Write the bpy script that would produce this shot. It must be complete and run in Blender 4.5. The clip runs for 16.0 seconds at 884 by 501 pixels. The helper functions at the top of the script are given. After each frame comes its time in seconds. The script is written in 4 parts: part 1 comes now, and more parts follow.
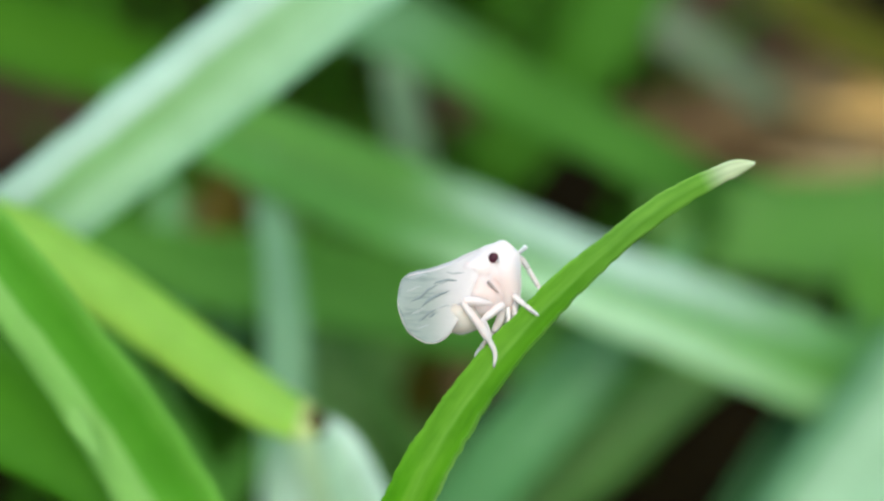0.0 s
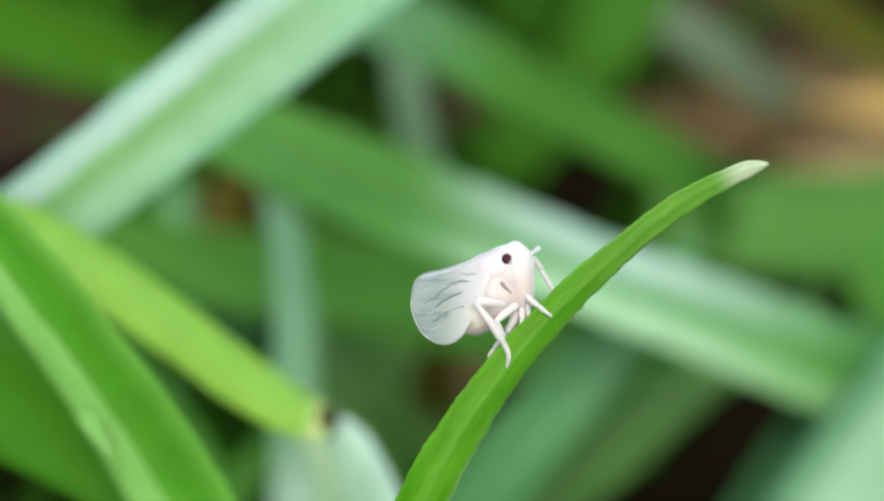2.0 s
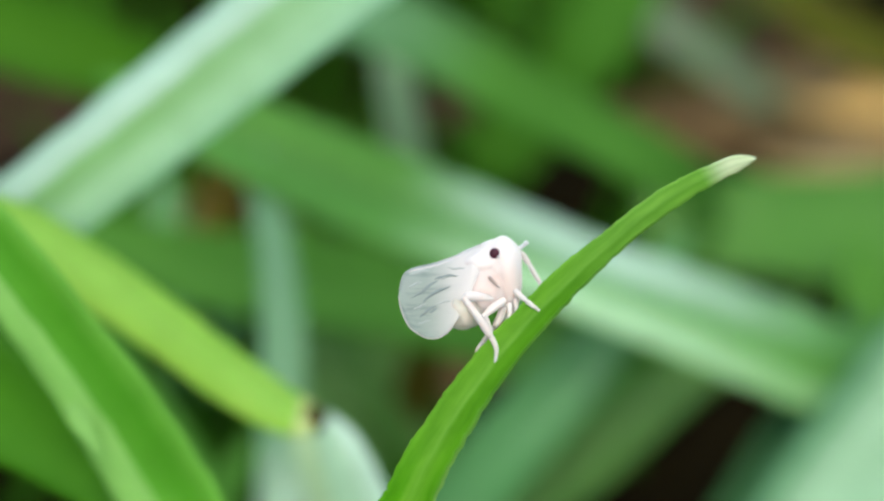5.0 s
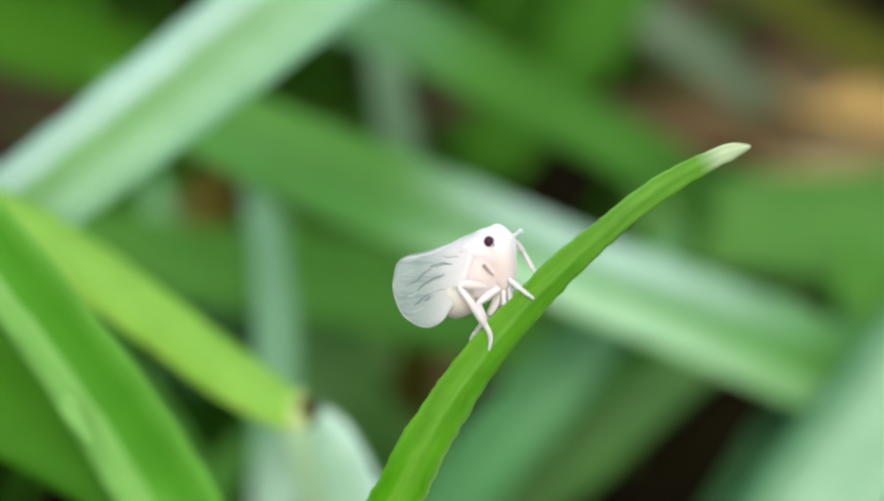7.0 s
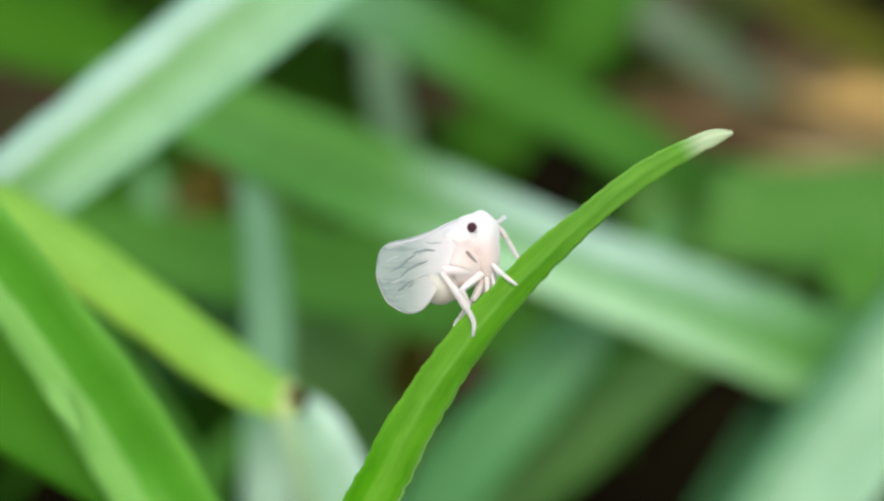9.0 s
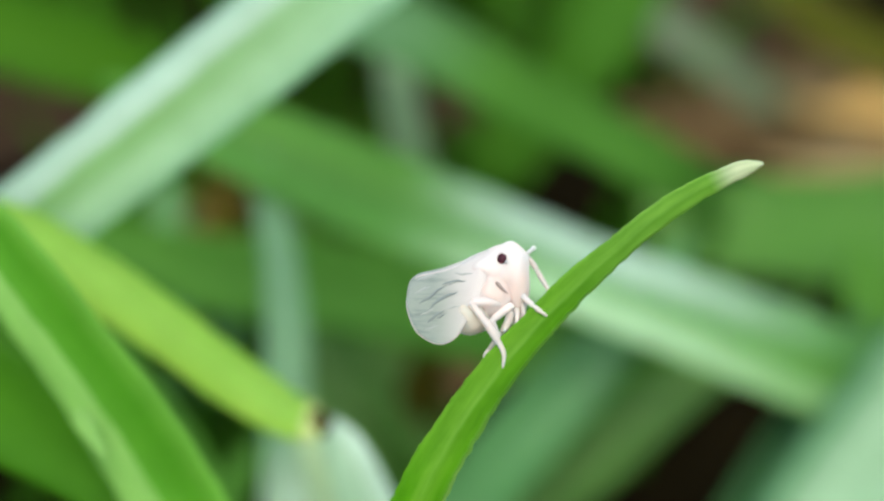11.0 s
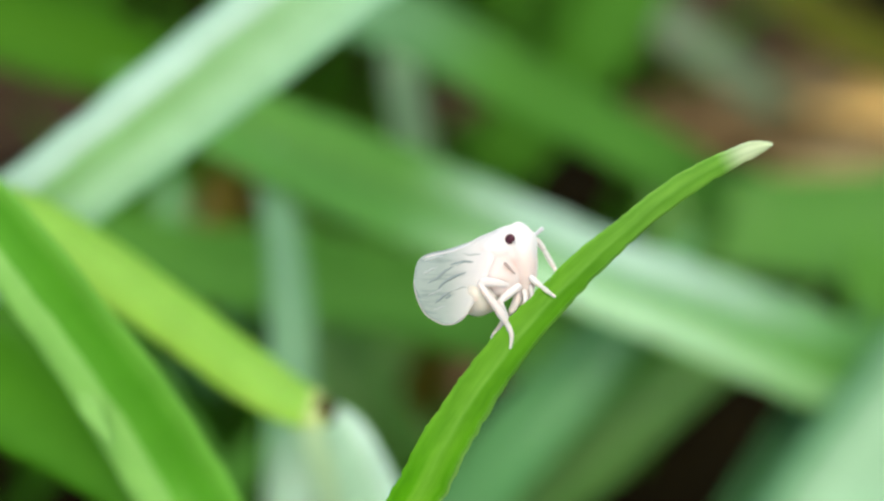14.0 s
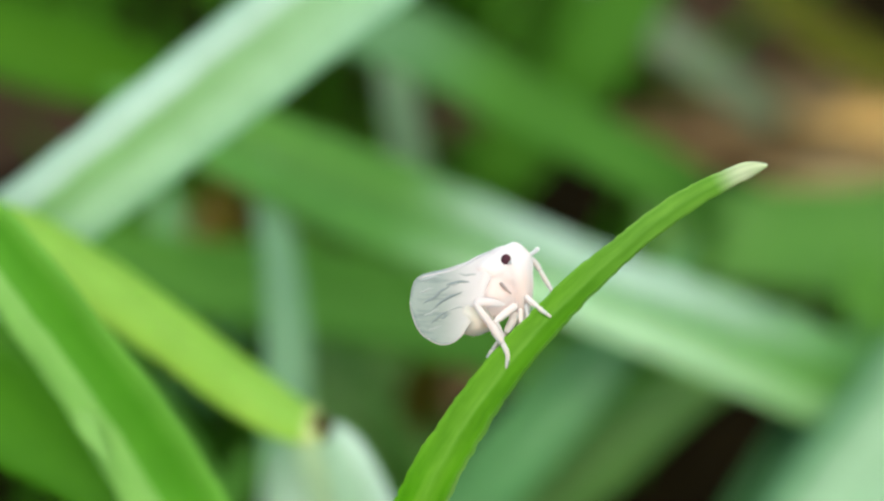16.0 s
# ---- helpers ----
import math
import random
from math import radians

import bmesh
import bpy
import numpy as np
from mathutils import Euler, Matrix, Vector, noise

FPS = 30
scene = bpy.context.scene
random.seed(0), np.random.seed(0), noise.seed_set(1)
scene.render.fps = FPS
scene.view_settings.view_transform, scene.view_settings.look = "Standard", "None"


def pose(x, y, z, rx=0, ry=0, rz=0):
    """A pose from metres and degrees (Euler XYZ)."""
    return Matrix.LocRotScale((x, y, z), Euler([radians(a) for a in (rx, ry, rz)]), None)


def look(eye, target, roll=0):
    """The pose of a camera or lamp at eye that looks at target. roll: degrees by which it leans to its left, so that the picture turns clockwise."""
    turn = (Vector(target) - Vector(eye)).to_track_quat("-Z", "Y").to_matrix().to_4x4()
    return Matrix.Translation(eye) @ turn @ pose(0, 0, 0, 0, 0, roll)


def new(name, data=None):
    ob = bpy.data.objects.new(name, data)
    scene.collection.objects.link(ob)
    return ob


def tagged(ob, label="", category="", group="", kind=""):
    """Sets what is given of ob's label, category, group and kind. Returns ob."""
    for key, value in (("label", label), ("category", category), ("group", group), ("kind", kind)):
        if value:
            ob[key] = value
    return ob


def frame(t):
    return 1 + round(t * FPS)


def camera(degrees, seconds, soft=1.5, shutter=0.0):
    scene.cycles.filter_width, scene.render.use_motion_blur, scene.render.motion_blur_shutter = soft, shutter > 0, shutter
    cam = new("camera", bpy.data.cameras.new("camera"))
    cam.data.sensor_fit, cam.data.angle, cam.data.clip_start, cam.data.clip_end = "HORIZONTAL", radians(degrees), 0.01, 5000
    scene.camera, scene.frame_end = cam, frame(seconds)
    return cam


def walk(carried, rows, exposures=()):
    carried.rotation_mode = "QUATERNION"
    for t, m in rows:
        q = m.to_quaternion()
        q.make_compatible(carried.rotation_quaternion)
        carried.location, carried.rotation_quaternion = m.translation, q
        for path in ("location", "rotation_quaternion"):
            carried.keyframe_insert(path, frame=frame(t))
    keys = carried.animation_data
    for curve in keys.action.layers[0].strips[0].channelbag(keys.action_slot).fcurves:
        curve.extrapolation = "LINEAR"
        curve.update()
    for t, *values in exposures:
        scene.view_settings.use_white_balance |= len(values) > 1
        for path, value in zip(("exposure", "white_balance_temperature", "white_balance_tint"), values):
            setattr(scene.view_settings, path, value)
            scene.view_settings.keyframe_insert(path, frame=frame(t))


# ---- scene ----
# The camera: a hand-held phone in macro, 12 cm from the insect, focused on it.
cam = camera(24, 16.0, soft=2.4)
cam.data.dof.use_dof = True
cam.data.dof.focus_distance = 0.1195
cam.data.dof.aperture_fstop = 18.0
cam.data.dof.aperture_blades = 0
PATH = [
    (0, look((0.00000, -0.10400, 0.17000), (-0.00001, -0.00006, 0.11003), 0.00)),
    (0.1, look((-0.00011, -0.10408, 0.16984), (-0.00023, -0.00020, 0.10979), 0.01)),
    (0.2, look((-0.00025, -0.10420, 0.16962), (-0.00049, -0.00039, 0.10944), 0.01)),
    (0.3, look((-0.00022, -0.10417, 0.16966), (-0.00049, -0.00035, 0.10949), 0.02)),
    (0.4, look((-0.00010, -0.10406, 0.16985), (-0.00036, -0.00018, 0.10977), 0.02)),
    (0.5, look((-0.00030, -0.10388, 0.17014), (-0.00071, 0.00008, 0.11022), 0.03)),
    (0.6, look((-0.00063, -0.10392, 0.17012), (-0.00113, 0.00001, 0.11016), 0.00)),
    (0.7, look((-0.00086, -0.10388, 0.17026), (-0.00139, 0.00009, 0.11035), -0.03)),
    (0.8, look((-0.00096, -0.10381, 0.17044), (-0.00146, 0.00020, 0.11059), -0.05)),
    (1, look((-0.00119, -0.10385, 0.17048), (-0.00162, 0.00013, 0.11058), -0.11)),
    (1.1, look((-0.00119, -0.10379, 0.17041), (-0.00158, 0.00016, 0.11046), -0.13)),
    (1.2, look((-0.00099, -0.10370, 0.17038), (-0.00125, 0.00024, 0.11042), -0.16)),
    (1.3, look((-0.00109, -0.10380, 0.17003), (-0.00138, 0.00002, 0.10986), -0.18)),
    (1.4, look((-0.00136, -0.10361, 0.17019), (-0.00177, 0.00025, 0.11010), -0.21)),
    (1.5, look((-0.00176, -0.10362, 0.16999), (-0.00235, 0.00017, 0.10978), -0.23)),
    (1.6, look((-0.00163, -0.10373, 0.16996), (-0.00223, 0.00003, 0.10969), -0.21)),
    (1.7, look((-0.00141, -0.10397, 0.16969), (-0.00197, -0.00033, 0.10922), -0.20)),
    (1.8, look((-0.00115, -0.10401, 0.16979), (-0.00164, -0.00037, 0.10932), -0.18)),
    (2, look((-0.00048, -0.10385, 0.17037), (-0.00077, -0.00008, 0.11011), -0.15)),
    (2.1, look((-0.00043, -0.10405, 0.17005), (-0.00075, -0.00037, 0.10965), -0.13)),
    (2.2, look((-0.00048, -0.10419, 0.16985), (-0.00089, -0.00055, 0.10937), -0.11)),
    (2.3, look((-0.00048, -0.10430, 0.16969), (-0.00095, -0.00069, 0.10915), -0.08)),
    (2.4, look((-0.00028, -0.10446, 0.16946), (-0.00069, -0.00091, 0.10882), -0.06)),
    (2.5, look((0.00017, -0.10432, 0.16973), (-0.00006, -0.00066, 0.10927), -0.04)),
    (2.6, look((0.00020, -0.10433, 0.16977), (0.00016, -0.00065, 0.10936), -0.01)),
    (2.7, look((0.00005, -0.10431, 0.16988), (0.00010, -0.00058, 0.10955), 0.03)),
    (2.8, look((-0.00011, -0.10446, 0.16969), (0.00003, -0.00077, 0.10928), 0.06)),
    (2.9, look((0.00017, -0.10429, 0.17006), (0.00062, -0.00047, 0.10987), 0.10)),
    (3, look((-0.00002, -0.10418, 0.17031), (0.00051, -0.00027, 0.11028), 0.13)),
    (3.1, look((0.00020, -0.10379, 0.17054), (0.00063, 0.00026, 0.11075), 0.07)),
    (3.2, look((0.00039, -0.10372, 0.17022), (0.00070, 0.00028, 0.11035), 0.01)),
    (3.3, look((0.00062, -0.10360, 0.16996), (0.00083, 0.00038, 0.11006), -0.06)),
    (3.4, look((0.00077, -0.10366, 0.16941), (0.00083, 0.00021, 0.10933), -0.12)),
    (3.5, look((0.00090, -0.10366, 0.16897), (0.00082, 0.00013, 0.10875), -0.18)),
    (3.6, look((0.00099, -0.10372, 0.16917), (0.00096, 0.00014, 0.10907), -0.17)),
    (3.7, look((0.00107, -0.10389, 0.16918), (0.00109, -0.00003, 0.10909), -0.15)),
    (3.8, look((0.00107, -0.10411, 0.16911), (0.00109, -0.00026, 0.10899), -0.14)),
    (3.9, look((0.00106, -0.10439, 0.16893), (0.00109, -0.00058, 0.10873), -0.12)),
    (4, look((0.00088, -0.10424, 0.16949), (0.00081, -0.00026, 0.10959), -0.11)),
    (4.1, look((0.00041, -0.10405, 0.17007), (0.00049, 0.00000, 0.11028), -0.08)),
    (4.2, look((-0.00014, -0.10416, 0.17011), (0.00006, -0.00021, 0.11015), -0.05)),
    (6.3, look((-0.00070, -0.10391, 0.16940), (-0.00011, -0.00002, 0.10933), 0.15)),
    (6.4, look((-0.00034, -0.10373, 0.16965), (0.00018, 0.00022, 0.10971), 0.10)),
    (6.5, look((-0.00014, -0.10373, 0.16961), (0.00023, 0.00020, 0.10962), 0.05)),
    (6.6, look((-0.00037, -0.10391, 0.16942), (0.00005, 0.00002, 0.10944), 0.10)),
    (6.7, look((-0.00064, -0.10416, 0.16912), (-0.00021, -0.00026, 0.10908), 0.14)),
    (6.8, look((-0.00067, -0.10427, 0.16907), (-0.00008, -0.00032, 0.10911), 0.19)),
    (6.9, look((-0.00073, -0.10447, 0.16884), (-0.00002, -0.00053, 0.10886), 0.23)),
    (7, look((-0.00066, -0.10448, 0.16896), (0.00026, -0.00044, 0.10916), 0.28)),
    (7.1, look((-0.00060, -0.10444, 0.16901), (0.00031, -0.00045, 0.10912), 0.26)),
    (7.2, look((-0.00052, -0.10422, 0.16938), (0.00037, -0.00018, 0.10957), 0.24)),
    (7.4, look((-0.00066, -0.10416, 0.16944), (0.00005, -0.00023, 0.10944), 0.19)),
    (7.5, look((-0.00049, -0.10407, 0.16958), (0.00026, -0.00017, 0.10954), 0.17)),
    (7.8, look((-0.00038, -0.10417, 0.16926), (0.00018, -0.00010, 0.10952), 0.05)),
    (7.9, look((-0.00020, -0.10438, 0.16885), (0.00037, -0.00034, 0.10905), 0.01)),
    (8, look((-0.00002, -0.10469, 0.16827), (0.00056, -0.00074, 0.10832), -0.03)),
    (8.1, look((0.00035, -0.10455, 0.16872), (0.00096, -0.00051, 0.10892), -0.03)),
    (8.2, look((0.00071, -0.10445, 0.16910), (0.00135, -0.00034, 0.10943), -0.02)),
    (8.3, look((0.00065, -0.10505, 0.16826), (0.00108, -0.00125, 0.10805), -0.02)),
    (8.4, look((0.00059, -0.10491, 0.16871), (0.00082, -0.00101, 0.10867), -0.01)),
    (8.5, look((0.00073, -0.10502, 0.16873), (0.00087, -0.00116, 0.10861), -0.01)),
    (8.6, look((0.00073, -0.10496, 0.16877), (0.00102, -0.00107, 0.10871), 0.03)),
    (8.7, look((0.00077, -0.10471, 0.16915), (0.00121, -0.00068, 0.10932), 0.07)),
    (8.8, look((0.00090, -0.10462, 0.16923), (0.00154, -0.00056, 0.10948), 0.10)),
    (8.9, look((0.00068, -0.10482, 0.16883), (0.00135, -0.00086, 0.10889), 0.14)),
    (9, look((0.00051, -0.10491, 0.16860), (0.00122, -0.00101, 0.10858), 0.18)),
    (9.1, look((0.00002, -0.10465, 0.16942), (0.00089, -0.00060, 0.10966), 0.24)),
    (9.2, look((-0.00030, -0.10489, 0.16939), (0.00082, -0.00095, 0.10942), 0.30)),
    (11.3, look((-0.00129, -0.10399, 0.17017), (-0.00096, -0.00007, 0.11015), -0.03)),
    (11.4, look((-0.00171, -0.10401, 0.16964), (-0.00153, -0.00021, 0.10942), 0.03)),
    (11.5, look((-0.00184, -0.10385, 0.16941), (-0.00165, -0.00007, 0.10916), 0.08)),
    (11.6, look((-0.00166, -0.10419, 0.16897), (-0.00139, -0.00051, 0.10854), 0.09)),
    (11.7, look((-0.00135, -0.10413, 0.16921), (-0.00093, -0.00035, 0.10897), 0.10)),
    (11.8, look((-0.00126, -0.10396, 0.16964), (-0.00080, -0.00001, 0.10969), 0.10)),
    (11.9, look((-0.00117, -0.10403, 0.16967), (-0.00068, -0.00004, 0.10979), 0.11)),
    (12, look((-0.00125, -0.10426, 0.16941), (-0.00082, -0.00032, 0.10945), 0.12)),
    (12.1, look((-0.00131, -0.10434, 0.16907), (-0.00081, -0.00044, 0.10903), 0.14)),
    (12.2, look((-0.00145, -0.10434, 0.16885), (-0.00093, -0.00045, 0.10881), 0.16)),
    (12.3, look((-0.00151, -0.10428, 0.16875), (-0.00093, -0.00035, 0.10876), 0.19)),
    (12.4, look((-0.00166, -0.10413, 0.16879), (-0.00106, -0.00013, 0.10894), 0.21)),
    (12.5, look((-0.00157, -0.10413, 0.16859), (-0.00082, -0.00013, 0.10873), 0.23)),
    (12.6, look((-0.00136, -0.10402, 0.16882), (-0.00033, 0.00001, 0.10901), 0.28)),
    (12.7, look((-0.00164, -0.10427, 0.16842), (-0.00060, -0.00040, 0.10834), 0.32)),
    (12.8, look((-0.00174, -0.10422, 0.16855), (-0.00059, -0.00035, 0.10847), 0.37)),
    (12.9, look((-0.00197, -0.10425, 0.16852), (-0.00079, -0.00043, 0.10836), 0.41)),
    (13, look((-0.00228, -0.10400, 0.16899), (-0.00110, -0.00007, 0.10902), 0.46)),
    (13.1, look((-0.00235, -0.10415, 0.16911), (-0.00123, -0.00016, 0.10924), 0.40)),
    (13.2, look((-0.00225, -0.10436, 0.16914), (-0.00111, -0.00033, 0.10934), 0.34)),
    (13.3, look((-0.00215, -0.10420, 0.16980), (-0.00098, 0.00006, 0.11040), 0.29)),
    (13.4, look((-0.00278, -0.10423, 0.17013), (-0.00197, 0.00016, 0.11095), 0.23)),
    (13.5, look((-0.00314, -0.10476, 0.16958), (-0.00255, -0.00051, 0.11015), 0.17)),
    (13.6, look((-0.00298, -0.10528, 0.16836), (-0.00251, -0.00137, 0.10834), 0.18)),
    (13.7, look((-0.00280, -0.10533, 0.16798), (-0.00244, -0.00151, 0.10780), 0.19)),
    (13.8, look((-0.00265, -0.10485, 0.16852), (-0.00243, -0.00082, 0.10870), 0.19)),
    (13.9, look((-0.00222, -0.10469, 0.16851), (-0.00197, -0.00063, 0.10874), 0.20)),
    (14, look((-0.00142, -0.10446, 0.16861), (-0.00095, -0.00034, 0.10896), 0.21)),
    (14.1, look((-0.00105, -0.10446, 0.16887), (-0.00032, -0.00022, 0.10942), 0.23)),
    (14.2, look((-0.00151, -0.10447, 0.16908), (-0.00098, -0.00013, 0.10982), 0.26)),
    (14.3, look((-0.00094, -0.10407, 0.17005), (-0.00006, 0.00060, 0.11138), 0.28)),
    (14.4, look((-0.00012, -0.10422, 0.17004), (0.00126, 0.00049, 0.11144), 0.31)),
    (14.5, look((-0.00060, -0.10474, 0.16936), (0.00056, -0.00020, 0.11046), 0.33)),
    (14.6, look((-0.00019, -0.10428, 0.17037), (0.00110, 0.00044, 0.11180), 0.32)),
    (14.7, look((-0.00001, -0.10433, 0.17047), (0.00129, 0.00030, 0.11173), 0.31)),
    (14.8, look((0.00090, -0.10439, 0.17056), (0.00261, 0.00014, 0.11166), 0.30)),
    (14.9, look((0.00165, -0.10415, 0.17118), (0.00367, 0.00043, 0.11239), 0.29)),
    (15, look((0.00070, -0.10435, 0.17099), (0.00212, 0.00006, 0.11188), 0.28)),
    (15.1, look((0.00141, -0.10416, 0.17132), (0.00307, 0.00037, 0.11243), 0.25)),
    (15.2, look((0.00090, -0.10428, 0.17107), (0.00214, 0.00020, 0.11208), 0.22)),
    (15.3, look((0.00068, -0.10433, 0.17097), (0.00168, 0.00015, 0.11196), 0.20)),
    (15.4, look((0.00095, -0.10417, 0.17124), (0.00194, 0.00041, 0.11241), 0.17)),
    (15.5, look((0.00065, -0.10422, 0.17112), (0.00135, 0.00035, 0.11227), 0.14)),
    (15.6, look((0.00041, -0.10427, 0.17081), (0.00122, 0.00026, 0.11191), 0.17)),
    (15.7, look((-0.00016, -0.10423, 0.17068), (0.00058, 0.00033, 0.11181), 0.20)),
    (15.8, look((-0.00089, -0.10412, 0.17066), (-0.00031, 0.00050, 0.11189), 0.23)),
    (15.9, look((-0.00139, -0.10443, 0.16989), (-0.00085, 0.00000, 0.11080), 0.26)),
    (16, look((-0.00147, -0.10457, 0.16944), (-0.00073, -0.00021, 0.11022), 0.29)),
]
walk(cam, PATH, [(0.0, 0.67, 6950, 1.5), (4.2, 0.67, 7000, 1.5), (9.2, 0.67, 7150, 2), (13.5, 0.67, 7400, 2), (14.0, 0.80, 7400, 2), (15.2, 0.80, 7400, 2), (16.0, 0.71, 7400, 2)])

# ---- light: bright overcast sky, high soft sun ----
world = bpy.data.worlds.new("world")
scene.world = world
world.use_nodes = True
wn, wl = world.node_tree.nodes, world.node_tree.links
sky = wn.new("ShaderNodeTexSky")
sky.sky_type, sky.sun_disc = "NISHITA", False
sky.sun_elevation, sky.sun_rotation = radians(56), radians(176)
sky.air_density, sky.dust_density, sky.ozone_density = 1.0, 3.0, 1.0
wn["Background"].inputs["Strength"].default_value = 0.15
wl.new(sky.outputs["Color"], wn["Background"].inputs["Color"])

sun = new("sun", bpy.data.lights.new("sun", "SUN"))
sun.data.energy, sun.data.angle, sun.data.color = 1.0, radians(45), (1.0, 0.975, 0.945)
sun.matrix_world = look((0.05, -0.67, 1.0), (0, 0, 0))


# ---- materials ----
def shader(name):
    m = bpy.data.materials.new(name)
    m.use_nodes = True
    n, l = m.node_tree.nodes, m.node_tree.links
    return m, n, l, n["Principled BSDF"], n["Material Output"]


def mix(n, l, fac, a, b, mode="MIX"):
    """A colour mix; fac, a and b are sockets or values."""
    x = n.new("ShaderNodeMix")
    x.data_type, x.blend_type = "RGBA", mode
    for socket, value in ((x.inputs[0], fac), (x.inputs[6], a), (x.inputs[7], b)):
        if isinstance(value, bpy.types.NodeSocket):
            l.new(value, socket)
        elif isinstance(value, tuple):
            socket.default_value = (*value, 1)
        else:
            socket.default_value = value
    return x.outputs[2]


def ramp(n, l, source, stops):
    r = n.new("ShaderNodeValToRGB")
    while len(r.color_ramp.elements) < len(stops):
        r.color_ramp.elements.new(0.5)
    for e, (at, c) in zip(r.color_ramp.elements, stops):
        e.position, e.color = at, (*c, 1)
    l.new(source, r.inputs[0])
    return r.outputs[0]


def noise_tex(n, l, vector, scale, detail=3.0, rough=0.55):
    x = n.new("ShaderNodeTexNoise")
    x.inputs["Scale"].default_value, x.inputs["Detail"].default_value, x.inputs["Roughness"].default_value = scale, detail, rough
    if vector is not None:
        l.new(vector, x.inputs["Vector"])
    return x.outputs["Fac"]


def leaf(name, stripes, through_light=0.3, gloss=0.42, wax=0.5, spots=0.2, tinge=None, relief=0.35, foot=None, waver=0.05):
    """Grass leaf: colours across its width (0 to 1), fine veins along it, mottling, light shining through."""
    m, n, l, p, out = shader(name)
    uv = n.new("ShaderNodeUVMap")
    sep = n.new("ShaderNodeSeparateXYZ")
    l.new(uv.outputs[0], sep.inputs[0])
    # the stripes waver a little along the leaf
    drift = n.new("ShaderNodeMapping")
    drift.inputs["Scale"].default_value = (1.2, 0.3, 1)
    l.new(uv.outputs[0], drift.inputs["Vector"])
    side = n.new("ShaderNodeMath")
    side.operation, side.inputs[1].default_value, side.inputs[2].default_value = "MULTIPLY_ADD", 2 * waver, -waver
    l.new(noise_tex(n, l, drift.outputs[0], 1.0, 3.0), side.inputs[0])
    shifted = n.new("ShaderNodeMath")
    l.new(sep.outputs["X"], shifted.inputs[0])
    l.new(side.outputs[0], shifted.inputs[1])
    across = ramp(n, l, shifted.outputs[0], stripes)
    if tinge:
        # colours nearer the root, pale sky sheen included, up to so many millimetres along
        near, far, waxy = tinge
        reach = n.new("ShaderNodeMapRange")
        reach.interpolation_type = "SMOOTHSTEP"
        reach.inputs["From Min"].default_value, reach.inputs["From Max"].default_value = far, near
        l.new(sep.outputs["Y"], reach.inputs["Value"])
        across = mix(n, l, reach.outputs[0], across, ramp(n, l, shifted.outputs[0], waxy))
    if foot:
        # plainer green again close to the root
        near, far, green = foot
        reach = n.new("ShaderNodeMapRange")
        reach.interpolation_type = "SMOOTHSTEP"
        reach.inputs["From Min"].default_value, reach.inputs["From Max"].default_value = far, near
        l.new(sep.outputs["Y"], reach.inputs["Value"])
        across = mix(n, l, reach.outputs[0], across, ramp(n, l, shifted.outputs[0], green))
    stretch = n.new("ShaderNodeMapping")
    stretch.inputs["Scale"].default_value = (26, 0.09, 1)
    l.new(uv.outputs[0], stretch.inputs["Vector"])
    veins = noise_tex(n, l, stretch.outputs[0], 1.0, 4.0)
    blotch = n.new("ShaderNodeMapping")
    blotch.inputs["Scale"].default_value = (2.5, 0.25, 1)
    l.new(uv.outputs[0], blotch.inputs["Vector"])
    mottle = noise_tex(n, l, blotch.outputs[0], 1.0, 3.0)
    v = ramp(n, l, veins, [(0.3, (0.84, 0.86, 0.8)), (0.7, (1.12, 1.1, 1.15))])
    colour = mix(n, l, min(0.7, relief * 2), across, v, "MULTIPLY")
    w = ramp(n, l, mottle, [(0.35, (0.78, 0.84, 0.7)), (0.65, (1.15, 1.1, 1.1))])
    colour = mix(n, l, spots * 2, colour, w, "MULTIPLY")
    l.new(colour, p.inputs["Base Color"])
    p.inputs["Roughness"].default_value = gloss
    p.inputs["Specular IOR Level"].default_value = wax
    bump = n.new("ShaderNodeBump")
    bump.inputs["Strength"].default_value, bump.inputs["Distance"].default_value = relief, 0.00015
    l.new(veins, bump.inputs["Height"])
    l.new(bump.outputs[0], p.inputs["Normal"])
    glow = n.new("ShaderNodeBsdfTranslucent")
    l.new(mix(n, l, 1.0, colour, (1.0, 1.2, 0.5), "MULTIPLY"), glow.inputs["Color"])
    both = n.new("ShaderNodeMixShader")
    both.inputs[0].default_value = through_light
    l.new(p.outputs[0], both.inputs[1])
    l.new(glow.outputs[0], both.inputs[2])
    l.new(both.outputs[0], out.inputs["Surface"])
    return m


